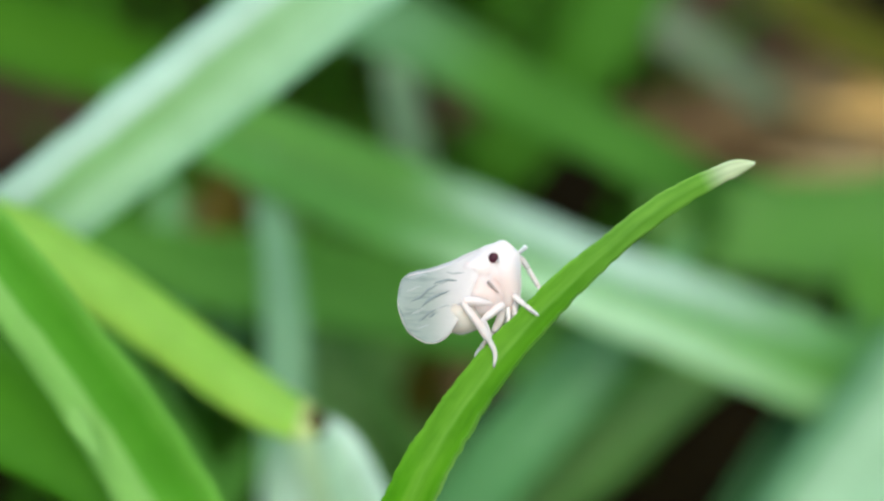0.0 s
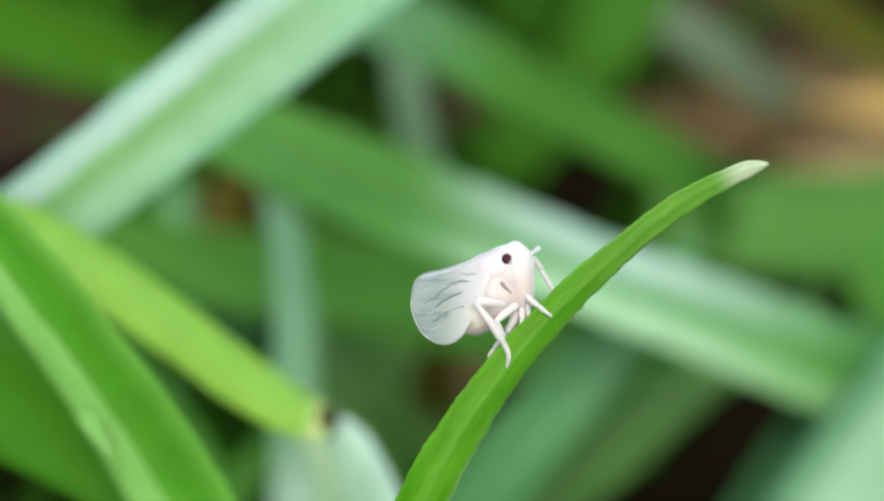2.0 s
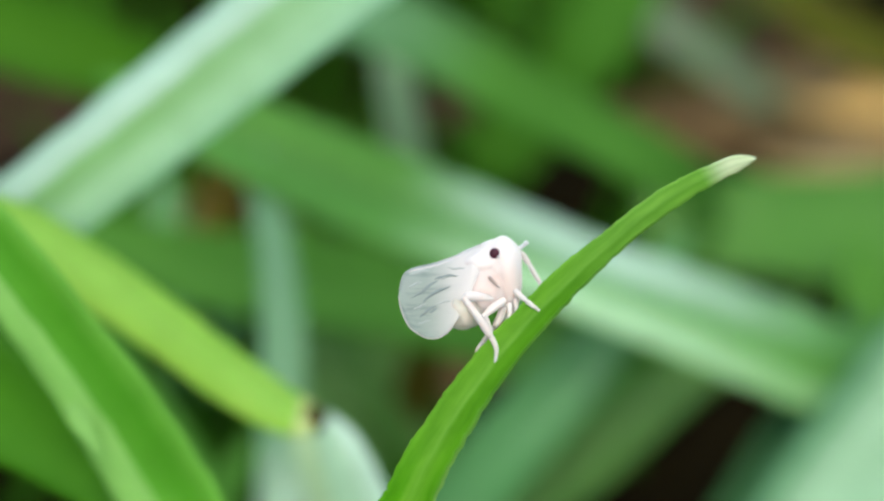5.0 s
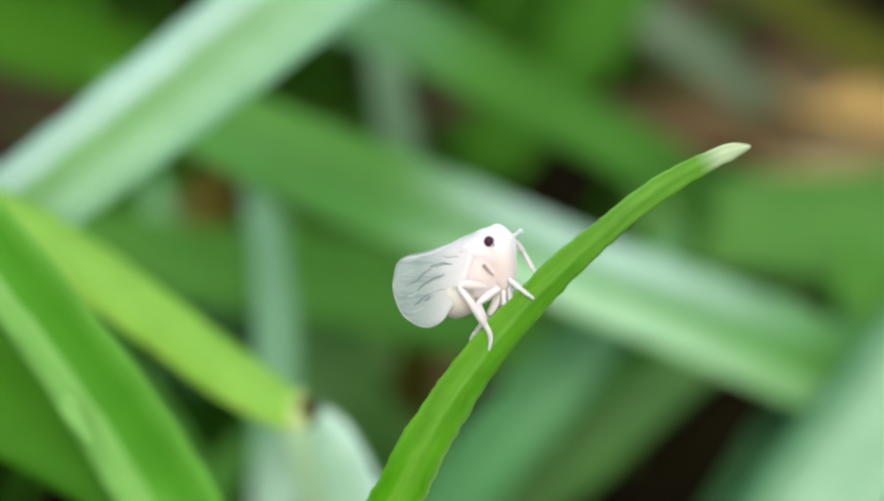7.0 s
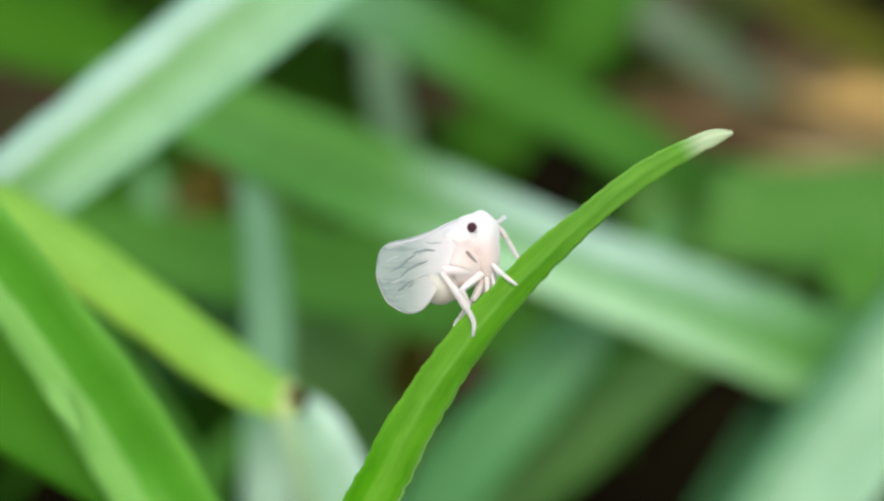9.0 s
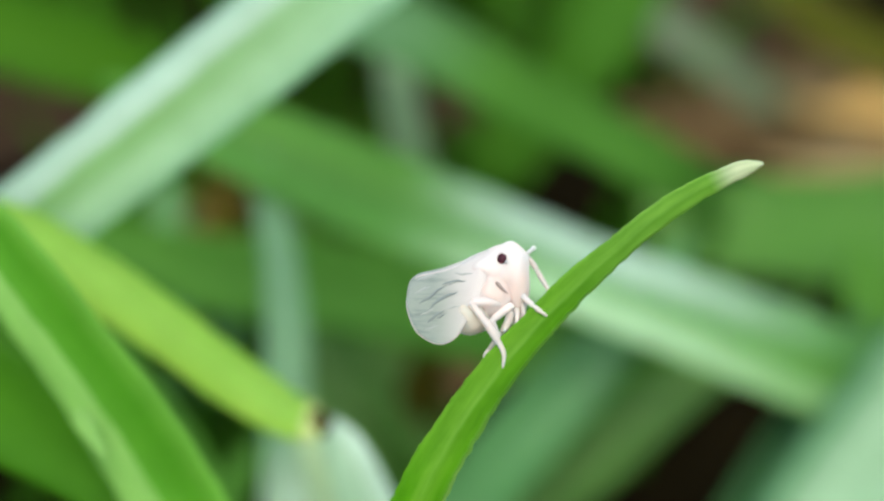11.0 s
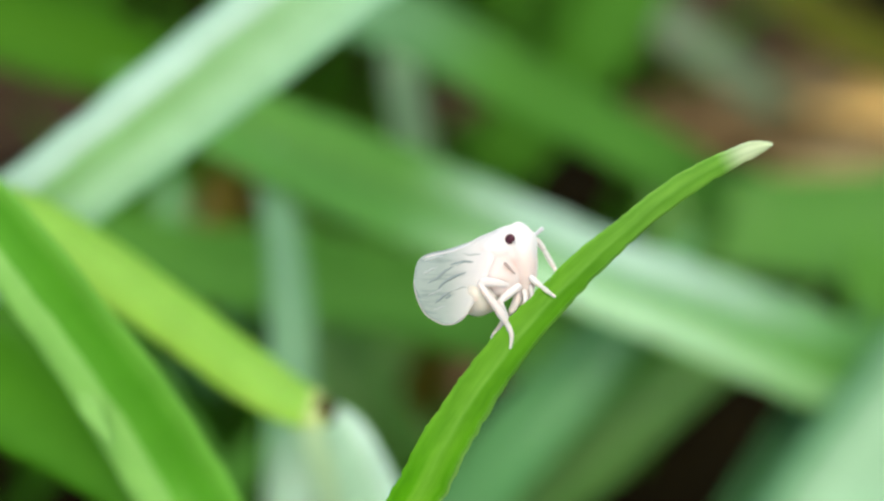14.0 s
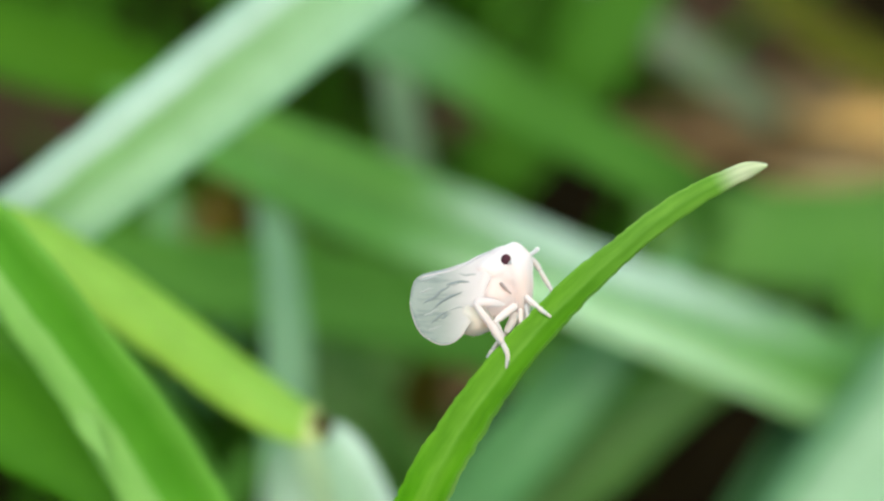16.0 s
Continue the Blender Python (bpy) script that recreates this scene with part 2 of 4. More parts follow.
LIGHT = [(0.0, (0.205, 0.465, 0.084)), (0.1, (0.158, 0.400, 0.051)), (0.45, (0.177, 0.428, 0.065)), (0.6, (0.140, 0.372, 0.042)), (1.0, (0.177, 0.428, 0.065))]
# lit centre, darker right half and right rim highlight, put into the colours
CREASED = [(0.0, (0.158, 0.419, 0.037)), (0.1, (0.140, 0.391, 0.028)), (0.42, (0.158, 0.419, 0.042)), (0.5, (0.186, 0.456, 0.065)), (0.60, (0.098, 0.326, 0.015)), (0.86, (0.093, 0.321, 0.013)), (0.94, (0.140, 0.391, 0.047)), (1.0, (0.186, 0.446, 0.084))]
LOWER = [(0.0, (0.11, 0.38, 0.010)), (0.08, (0.075, 0.32, 0.004)), (0.30, (0.08, 0.33, 0.006)), (0.38, (0.15, 0.43, 0.030)), (0.52, (0.17, 0.45, 0.040)), (0.74, (0.13, 0.40, 0.020)), (0.82, (0.085, 0.33, 0.006)), (0.92, (0.13, 0.40, 0.03)), (0.96, (0.34, 0.62, 0.18))]
leaf_fresh = leaf("leaf_fresh", LIGHT, 0.35, 0.6, 0.15, 0.45, tinge=(116, 124, CREASED), foot=(101, 109, LOWER), relief=0.12, waver=0.07)
dried_tip_mat = leaf("dried_tip", [(0.0, (0.64, 0.74, 0.54)), (0.5, (0.70, 0.80, 0.62)), (1.0, (0.58, 0.68, 0.46))], 0.3, 0.6, 0.2, 0.35, tinge=(125.8, 127.8, LIGHT))
leaf_fresh_rib = leaf("leaf_fresh_rib", [(0.0, (0.13, 0.42, 0.022)), (1.0, (0.12, 0.40, 0.02))], 0.3, 0.55, 0.2)
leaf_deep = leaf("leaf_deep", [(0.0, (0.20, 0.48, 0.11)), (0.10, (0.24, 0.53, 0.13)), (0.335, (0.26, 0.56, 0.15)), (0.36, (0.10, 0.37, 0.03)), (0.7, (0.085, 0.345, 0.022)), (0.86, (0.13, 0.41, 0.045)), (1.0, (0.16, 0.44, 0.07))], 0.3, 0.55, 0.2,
                 tinge=(88, 97, [(0.0, (0.09, 0.30, 0.025)), (0.16, (0.11, 0.35, 0.035)), (0.32, (0.19, 0.48, 0.09)), (0.53, (0.20, 0.50, 0.10)), (0.56, (0.09, 0.36, 0.024)), (1.0, (0.10, 0.38, 0.03))]))
leaf_pale_rib = leaf("leaf_pale_rib", [(0.0, (0.20, 0.47, 0.10)), (1.0, (0.22, 0.50, 0.12))], 0.2, 0.5)
leaf_lime = leaf("leaf_lime", [(0.0, (0.265, 0.55, 0.08)), (0.5, (0.325, 0.63, 0.105)), (1.0, (0.33, 0.60, 0.075))], 0.4, 0.5, 0.3, tinge=(110, 124, [(0.0, (0.20, 0.47, 0.10)), (0.5, (0.25, 0.54, 0.15)), (1.0, (0.28, 0.56, 0.19))]))
# dark stops on the left paint a shaded flank onto the pale blade
leaf_pale = leaf("leaf_pale", [(0.0, (0.07, 0.22, 0.10)), (0.16, (0.12, 0.31, 0.16)), (0.42, (0.36, 0.61, 0.42)), (1.0, (0.36, 0.61, 0.42))], 0.25, 0.5, 0.4)
leaf_dusty = leaf("leaf_dusty", [(0.0, (0.085, 0.29, 0.10)), (0.5, (0.13, 0.365, 0.15)), (1.0, (0.08, 0.285, 0.09))], 0.25, 0.45, 0.5)
leaf_stem = leaf("leaf_stem", [(0.0, (0.11, 0.31, 0.15)), (0.5, (0.15, 0.38, 0.205)), (1.0, (0.11, 0.31, 0.15))], 0.25, 0.45, 0.5, tinge=(66, 77, [(0.0, (0.42, 0.68, 0.48)), (0.5, (0.66, 0.88, 0.76)), (1.0, (0.56, 0.80, 0.64))]))
# darkest copy of the grass green: deep shade put into its colour
leaf_deep_shade = leaf("leaf_deep_shade", [(0.0, (0.035, 0.13, 0.010)), (0.5, (0.05, 0.17, 0.014)), (1.0, (0.035, 0.13, 0.010))], 0.3, 0.6, 0.06)
# the pale bluish stripe holds the sky's sheen as colour
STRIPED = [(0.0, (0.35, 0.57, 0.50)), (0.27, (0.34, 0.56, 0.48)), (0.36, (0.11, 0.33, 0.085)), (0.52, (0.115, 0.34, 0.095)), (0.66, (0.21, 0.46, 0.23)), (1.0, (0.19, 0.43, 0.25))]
leaf_big = leaf("leaf_big", [(0.0, (0.32, 0.54, 0.45)), (0.27, (0.31, 0.53, 0.43)), (0.40, (0.23, 0.47, 0.28)), (0.7, (0.22, 0.47, 0.28)), (1.0, (0.23, 0.47, 0.33))], 0.25, 0.45, 0.5, tinge=(132, 172, STRIPED))
# two pale bands: sheen of the sky on the long blade, as colour
SKY_SHEEN = [(0.0, (0.26, 0.52, 0.24)), (0.06, (0.40, 0.66, 0.42)), (0.36, (0.45, 0.71, 0.49)), (0.47, (0.13, 0.36, 0.11)), (0.57, (0.12, 0.35, 0.11)), (0.66, (0.40, 0.62, 0.51)), (0.9, (0.45, 0.655, 0.61)), (1.0, (0.32, 0.54, 0.44))]
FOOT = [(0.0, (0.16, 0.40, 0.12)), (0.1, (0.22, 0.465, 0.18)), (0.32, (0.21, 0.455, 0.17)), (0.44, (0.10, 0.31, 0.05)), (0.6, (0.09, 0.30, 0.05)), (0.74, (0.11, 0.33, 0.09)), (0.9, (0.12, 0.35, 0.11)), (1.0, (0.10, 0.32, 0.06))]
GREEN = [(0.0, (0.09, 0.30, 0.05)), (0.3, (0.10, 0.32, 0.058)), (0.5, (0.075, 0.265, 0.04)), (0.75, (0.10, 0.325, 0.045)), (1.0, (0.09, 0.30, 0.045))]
leaf_mid = leaf("leaf_mid", GREEN, 0.3, 0.55, 0.3, tinge=(137, 154, SKY_SHEEN), foot=(100, 129, FOOT))
leaf_arch = leaf("leaf_arch", [(0.0, (0.09, 0.25, 0.105)), (0.5, (0.11, 0.285, 0.135)), (1.0, (0.09, 0.24, 0.10))], 0.3, 0.55, 0.2, tinge=(133, 150, [(0.0, (0.07, 0.24, 0.03)), (0.5, (0.083, 0.265, 0.037)), (1.0, (0.07, 0.23, 0.03))]))
leaf_plain = leaf("leaf_plain", [(0.0, (0.08, 0.25, 0.030)), (0.5, (0.095, 0.285, 0.038)), (1.0, (0.075, 0.235, 0.026))], 0.3, 0.45, 0.5)
leaf_bent = leaf("leaf_bent", [(0.0, (0.36, 0.60, 0.42)), (0.55, (0.42, 0.66, 0.50)), (0.8, (0.54, 0.76, 0.70)), (1.0, (0.54, 0.76, 0.70))], 0.25, 0.5, 0.4)
leaf_grass = leaf("leaf_grass", [(0.0, (0.07, 0.22, 0.010)), (0.5, (0.09, 0.27, 0.014)), (1.0, (0.07, 0.22, 0.010))], 0.3, 0.6, 0.08)
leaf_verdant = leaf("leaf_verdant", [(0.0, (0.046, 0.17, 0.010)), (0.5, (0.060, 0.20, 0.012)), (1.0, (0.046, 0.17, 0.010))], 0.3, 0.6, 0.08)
leaf_dull = leaf("leaf_dull", [(0.0, (0.16, 0.24, 0.15)), (0.5, (0.20, 0.29, 0.19)), (1.0, (0.16, 0.24, 0.15))], 0.2, 0.55, 0.3)
leaf_tucked = leaf("leaf_tucked", [(0.0, (0.38, 0.58, 0.34)), (0.5, (0.46, 0.66, 0.42)), (1.0, (0.38, 0.58, 0.34))], 0.2, 0.55, 0.3)
leaf_half = leaf("leaf_half", [(0.0, (0.085, 0.27, 0.04)), (0.5, (0.10, 0.30, 0.05)), (1.0, (0.085, 0.27, 0.04))], 0.3, 0.6, 0.1)
leaf_grey = leaf("leaf_grey", [(0.0, (0.20, 0.35, 0.20)), (0.5, (0.25, 0.42, 0.25)), (1.0, (0.20, 0.35, 0.20))], 0.2, 0.55, 0.3)
# darker copy of the grass green, with shade in the colour
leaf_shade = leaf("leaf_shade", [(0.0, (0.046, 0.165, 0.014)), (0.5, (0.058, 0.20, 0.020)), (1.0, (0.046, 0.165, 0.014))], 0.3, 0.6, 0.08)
leaf_sere = leaf("leaf_sere", [(0.0, (0.085, 0.105, 0.014)), (0.5, (0.12, 0.135, 0.018)), (1.0, (0.085, 0.105, 0.014))], 0.3, 0.7, 0.1)
leaf_withered = leaf("leaf_withered", [(0.0, (0.10, 0.095, 0.014)), (0.5, (0.145, 0.118, 0.018)), (1.0, (0.10, 0.095, 0.014))], 0.3, 0.7, 0.1)
# blue-green darkened in its colour, for the shade behind the pale blade
leaf_teal_shade = leaf("leaf_teal_shade", [(0.0, (0.045, 0.14, 0.055)), (0.5, (0.055, 0.165, 0.07)), (1.0, (0.07, 0.20, 0.09))], 0.3, 0.6, 0.1)
# left half of the folded blade, shade towards its left edge coloured in
leaf_fold_left = leaf("leaf_fold_left", [(0.0, (0.05, 0.205, 0.010)), (0.5, (0.068, 0.26, 0.014)), (1.0, (0.074, 0.275, 0.016))], 0.3, 0.6, 0.15)
leaf_moss = leaf("leaf_moss", [(0.0, (0.105, 0.29, 0.07)), (0.5, (0.17, 0.345, 0.11)), (1.0, (0.115, 0.295, 0.07))], 0.3, 0.6, 0.15)


def plain(name, light, dark, scale, rough=0.8, relief=0.3, depth=0.0005, shine=0.1):
    """A mottled matt surface of two colours."""
    m, n, l, p, out = shader(name)
    tc = n.new("ShaderNodeTexCoord")
    big, fine = noise_tex(n, l, tc.outputs["Object"], scale, 4.0), noise_tex(n, l, tc.outputs["Object"], scale * 7, 3.0)
    c = ramp(n, l, big, [(0.32, dark), (0.68, light)])
    c = mix(n, l, 0.6, c, ramp(n, l, fine, [(0.3, (0.6, 0.6, 0.6)), (0.7, (1.3, 1.3, 1.3))]), "MULTIPLY")
    l.new(c, p.inputs["Base Color"])
    p.inputs["Roughness"].default_value, p.inputs["Specular IOR Level"].default_value = rough, shine
    bump = n.new("ShaderNodeBump")
    bump.inputs["Strength"].default_value, bump.inputs["Distance"].default_value = relief, depth
    l.new(fine, bump.inputs["Height"])
    l.new(bump.outputs[0], p.inputs["Normal"])
    return m


# brown soil made near black: the shade between blades is in this colour
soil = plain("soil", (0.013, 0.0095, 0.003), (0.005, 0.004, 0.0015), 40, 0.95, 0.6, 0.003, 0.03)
dry_leaf_mat = plain("dry_leaf", (0.74, 0.52, 0.20), (0.44, 0.31, 0.12), 45, 0.7, 0.4, 0.0008)
tan_leaf = plain("tan_leaf", (0.46, 0.36, 0.19), (0.31, 0.235, 0.12), 60, 0.8, 0.4, 0.0008)
dark_litter = plain("dark_litter", (0.31, 0.21, 0.10), (0.16, 0.105, 0.05), 70, 0.85, 0.4, 0.0008)
humus_leaf = plain("humus_leaf", (0.11, 0.070, 0.040), (0.055, 0.036, 0.022), 70, 0.85, 0.4, 0.0008)
brown_tip_mat = plain("brown_tip", (0.10, 0.08, 0.03), (0.03, 0.025, 0.01), 600, 0.8, 0.3, 0.0002)
straw_mat = plain("straw", (0.46, 0.58, 0.24), (0.32, 0.46, 0.14), 500, 0.7, 0.3, 0.0002)


def wax(name, light, dark, sub=1.0, rough=0.65, alpha=1.0, base=None, membrane=0.0, depth=0.0012, streaks=None, blush_shade=None, powder=0.65):
    """White powdery insect cuticle; light scatters inside it."""
    m, n, l, p, out = shader(name)
    tc = n.new("ShaderNodeTexCoord")
    a, b = noise_tex(n, l, tc.outputs["Object"], 500, 3.0), noise_tex(n, l, tc.outputs["Object"], 4000, 3.0)
    colour = ramp(n, l, a, [(0.3, dark), (0.7, light)])
    solid = None
    if blush_shade:
        # a pink flush low on the face and behind the cheek, darkened for shade there
        high, flush = n.new("ShaderNodeSeparateXYZ"), n.new("ShaderNodeMapRange")
        l.new(tc.outputs["Object"], high.inputs[0])
        flush.interpolation_type = "SMOOTHSTEP"
        flush.inputs["From Min"].default_value, flush.inputs["From Max"].default_value = 0.0019, 0.0004
        l.new(high.outputs["Y"], flush.inputs["Value"])
        colour = mix(n, l, flush.outputs[0], colour, blush_shade)
    if streaks:
        # soft grey streaks that fan back along the wing
        turn = n.new("ShaderNodeMapping")
        turn.inputs["Rotation"].default_value, turn.inputs["Scale"].default_value = (0, 0, radians(-32)), (420, 2600, 900)
        l.new(tc.outputs["Object"], turn.inputs["Vector"])
        lines = ramp(n, l, noise_tex(n, l, turn.outputs[0], 1.0, 2.0), [(0.34, streaks), (0.50, (1.0, 1.0, 1.0))])
        colour = mix(n, l, 1.0, colour, lines, "MULTIPLY")
    if base:
        # thicker and more opaque towards the shoulder
        sep, reach = n.new("ShaderNodeSeparateXYZ"), n.new("ShaderNodeMapRange")
        l.new(tc.outputs["Object"], sep.inputs[0])
        reach.interpolation_type = "SMOOTHSTEP"
        reach.inputs["From Min"].default_value, reach.inputs["From Max"].default_value = -0.0034, -0.0006
        l.new(sep.outputs["X"], reach.inputs["Value"])
        colour = mix(n, l, reach.outputs[0], colour, base)
        solid = n.new("ShaderNodeMapRange")
        solid.inputs["From Min"].default_value, solid.inputs["From Max"].default_value = 0.0, 1.0
        solid.inputs["To Min"].default_value, solid.inputs["To Max"].default_value = alpha, 1.0
        l.new(reach.outputs[0], solid.inputs["Value"])
    l.new(colour, p.inputs["Base Color"])
    p.inputs["Roughness"].default_value, p.inputs["Specular IOR Level"].default_value = rough, 0.06
    # the powder of wax scatters light at grazing angles
    p.inputs["Sheen Weight"].default_value, p.inputs["Sheen Roughness"].default_value = powder, 0.5
    p.inputs["Subsurface Weight"].default_value = sub
    p.inputs["Subsurface Radius"].default_value, p.inputs["Subsurface Scale"].default_value = (1.0, 0.85, 0.78), depth
    p.inputs["Alpha"].default_value = alpha
    if solid:
        l.new(solid.outputs[0], p.inputs["Alpha"])
    bump = n.new("ShaderNodeBump")
    bump.inputs["Strength"].default_value, bump.inputs["Distance"].default_value = 0.25, 0.00004
    l.new(b, bump.inputs["Height"])
    l.new(bump.outputs[0], p.inputs["Normal"])
    if membrane:
        glow, both = n.new("ShaderNodeBsdfTranslucent"), n.new("ShaderNodeMixShader")
        l.new(colour, glow.inputs["Color"])
        both.inputs[0].default_value = membrane
        l.new(p.outputs[0], both.inputs[1])
        l.new(glow.outputs[0], both.inputs[2])
        l.new(both.outputs[0], out.inputs["Surface"])
    return m


wax_white = wax("wax_white", (0.735, 0.70, 0.725), (0.70, 0.66, 0.68), blush_shade=(0.70, 0.585, 0.57))
wax_cream = wax("wax_cream", (0.90, 0.815, 0.73), (0.87, 0.78, 0.69), 1.0, membrane=0.2, depth=0.0012)
wing_white = wax("wing_white", (0.48, 0.565, 0.54), (0.43, 0.51, 0.485), 0.0, 0.55, 0.68, (0.78, 0.755, 0.77), 0.3, streaks=(0.72, 0.76, 0.77))
wing_vein = wax("wing_vein", (0.30, 0.36, 0.37), (0.24, 0.30, 0.31), 0.0, membrane=0.2, powder=0.1)
wing_faint = wax("wing_faint", (0.46, 0.51, 0.52), (0.40, 0.45, 0.46), 0.0, membrane=0.2)
# dark copy of the wax: shadow round the near antenna, as colour
wax_shade = wax("wax_shade", (0.33, 0.265, 0.25), (0.26, 0.20, 0.19), 0.0)
leg_white = wax("leg_white", (0.755, 0.695, 0.70), (0.72, 0.655, 0.66), 1.0, membrane=0.1, depth=0.0004)
eye_dark = plain("eye_dark", (0.075, 0.016, 0.034), (0.036, 0.009, 0.018), 1500, 0.5, 0.1, 0.00002, 0.2)


# ---- building blocks ----
def mesh_ob(name, bm, material, parent=None, label=""):
    """Links a bmesh as one smooth mesh object, under parent where one is given."""
    me = bpy.data.meshes.new(name)
    bmesh.ops.recalc_face_normals(bm, faces=bm.faces)
    for f in bm.faces:
        f.smooth = True
    bm.to_mesh(me)
    bm.free()
    me.materials.append(material)
    ob = new(name, me)
    if parent is not None:
        ob.parent = parent
    return tagged(ob, label)


part = mesh_ob


def spline(points, t):
    """A smooth curve through points of any dimension, t from 0 to 1 along its length."""
    p = np.array(points, float)
    gaps = np.linalg.norm(np.diff(p[:, :3], axis=0), axis=1) + 1e-9
    at = np.concatenate([[0], np.cumsum(gaps)])
    s = t * at[-1]
    i = min(int(np.searchsorted(at, s, "right")) - 1, len(gaps) - 1)
    slopes = np.diff(p, axis=0) / gaps[:, None]
    k = []
    for j in (i, i + 1):
        if j == 0:
            k.append(slopes[0])
        elif j == len(gaps):
            k.append(slopes[-1])
        else:
            k.append((slopes[j - 1] * gaps[j] + slopes[j] * gaps[j - 1]) / (gaps[j - 1] + gaps[j]))
    h, f = gaps[i], (s - at[i]) / gaps[i]
    return (2 * f**3 - 3 * f**2 + 1) * p[i] + (f**3 - 2 * f**2 + f) * h * k[0] + (3 * f**2 - 2 * f**3) * p[i + 1] + (f**3 - f**2) * h * k[1]


VIEW_SIDE = Vector((0, -0.866, 0.5))


def ribbon(points, roll, fold, thick, n_along, lo=0.0, hi=1.0, u0=0.0, u1=1.0, lift=0.0, n_across=8, wobble=0.02, seed=0):
    """A grass leaf: a tapered, V-folded strip with thickness along a curve. Points: x, y, z, width in mm."""
    bm = bmesh.new()
    uv = bm.loops.layers.uv.new("UVMap")
    rows, last = [], None
    length = lo * sum((Vector(a[:3]) - Vector(b[:3])).length for a, b in zip(points, points[1:]))
    for i in range(n_along + 1):
        t = lo + (hi - lo) * i / n_along
        *c, w = spline(points, t)
        *d, _ = spline(points, min(t + 0.004, 1.0)) - spline(points, max(t - 0.004, 0.0))
        c, along = Vector(c), Vector(d).normalized()
        side = along.cross(VIEW_SIDE)
        side = side.normalized() if side.length > 1e-4 else Vector((1, 0, 0))
        face = side.cross(along).normalized()
        turn = Matrix.Rotation(radians(roll), 3, along)
        side, face = turn @ side, turn @ face
        length += (c - last).length if last is not None else 0.0
        last = c
        w = max(w, 0.05)
        rags = [1 + wobble * (0.6 * noise.noise((length * 0.35, seed * 7.1, e)) + 0.7 * noise.noise((length * 1.7, seed * 3.3, 5 + e)) + 0.5 * noise.noise((length * 4.0, seed, 9 + e))) for e in (0, 40)]
        top, low = [], []
        for j in range(n_across + 1):
            u = u0 + (u1 - u0) * j / n_across
            s = 2 * u - 1
            h = fold * w * (abs(s) ** 1.35 - 0.35) + lift + 0.015 * w * noise.noise((length * 0.12, u * 2, seed))
            body = thick * (1 - 0.7 * abs(s) ** 3) + 0.3 * thick * max(0, 1 - abs(s) * 4)
            q = c + side * (s * w * 0.5 * rags[s > 0]) + face * h
            top.append((bm.verts.new((q + face * body * 0.5) / 1000), u, length))
            low.append((bm.verts.new((q - face * body * 0.5) / 1000), u, length))
        rows.append(top + low[::-1])
    k = len(rows[0])
    for a, b in zip(rows, rows[1:]):
        for j in range(k):
            quad = (a[j], a[(j + 1) % k], b[(j + 1) % k], b[j])
            f = bm.faces.new([q[0] for q in quad])
            for loop, q in zip(f.loops, quad):
                loop[uv].uv = (q[1], q[2])
    for end in ([rows[0]] if lo == 0 else []) + ([rows[-1]] if hi == 1 else []):
        f = bm.faces.new([q[0] for q in end])
        for loop, q in zip(f.loops, end):
            loop[uv].uv = (q[1], q[2])
    return bm


blade_count = 0


def grass_blade(label, material, points, roll=0, fold=0.1, rib=None, tip=0.3):
    """One grass leaf rooted in the soil, with its midrib. tip 0: a dried tip of its own; below 0: a torn brown end."""
    global blade_count
    blade_count += 1
    size = sum((Vector(a[:3]) - Vector(b[:3])).length for a, b in zip(points, points[1:]))
    end = 1 - 3.2 / size if tip == 0 else 1 - 2.4 / size if tip < 0 else 1.0
    fine = 900 if tip == 0 else 110
    thing = mesh_ob("grass_blade", ribbon(points, roll, fold, 0.28, fine, 0, end, wobble=0.11 if tip == 0 else 0.05, seed=blade_count), material)
    tagged(thing, label, "grass", "grass blades")
    part("midrib", ribbon(points, roll, fold, 0.29, fine, 0.02, end - 0.03, 0.485, 0.515, -0.03, 2, seed=blade_count), rib or material, thing)
    if tip == 0:
        part("dried_tip", ribbon(points, roll, fold, 0.28, 30, end, 1.0, wobble=0.11, seed=blade_count), dried_tip_mat, thing, "pale dried leaf tip")
    elif tip < 0:
        part("torn_end", ribbon(points, roll, fold, 0.4, 10, end, 1 - 1.0 / size, wobble=0.4, seed=blade_count), straw_mat, thing, "torn straw-coloured end")
        part("brown_scrap", ribbon(points, roll + 25, fold, 0.5, 10, 1 - 1.9 / size, 1.0, 0.05, 0.75, wobble=0.8, seed=blade_count + 50), brown_tip_mat, thing, "withered dark brown scrap")
    return thing


# ---- ground ----
def ground_sheet():
    bm = bmesh.new()
    steps = [0.0]
    size = 0.012
    while steps[-1] < 60:
        steps.append(steps[-1] + size)
        if steps[-1] > 0.6:
            size *= 1.35
    axis = [-s for s in steps[:0:-1]] + steps
    grid = []
    for y in axis:
        line = []
        for x in axis:
            z = 0.006 * noise.noise((x * 18, y * 18, 0)) + 0.003 * noise.noise((x * 60, y * 60, 3))
            line.append(bm.verts.new((x, y + 0.2, z if abs(x) + abs(y) < 3 else 0)))
        grid.append(line)
    for a, b in zip(grid, grid[1:]):
        for j in range(len(a) - 1):
            bm.faces.new((a[j], a[j + 1], b[j + 1], b[j]))
    return tagged(mesh_ob("ground", bm, soil), "bare brown soil under the grass, darkened for the shade there", "ground", kind="structure")


ground_sheet()


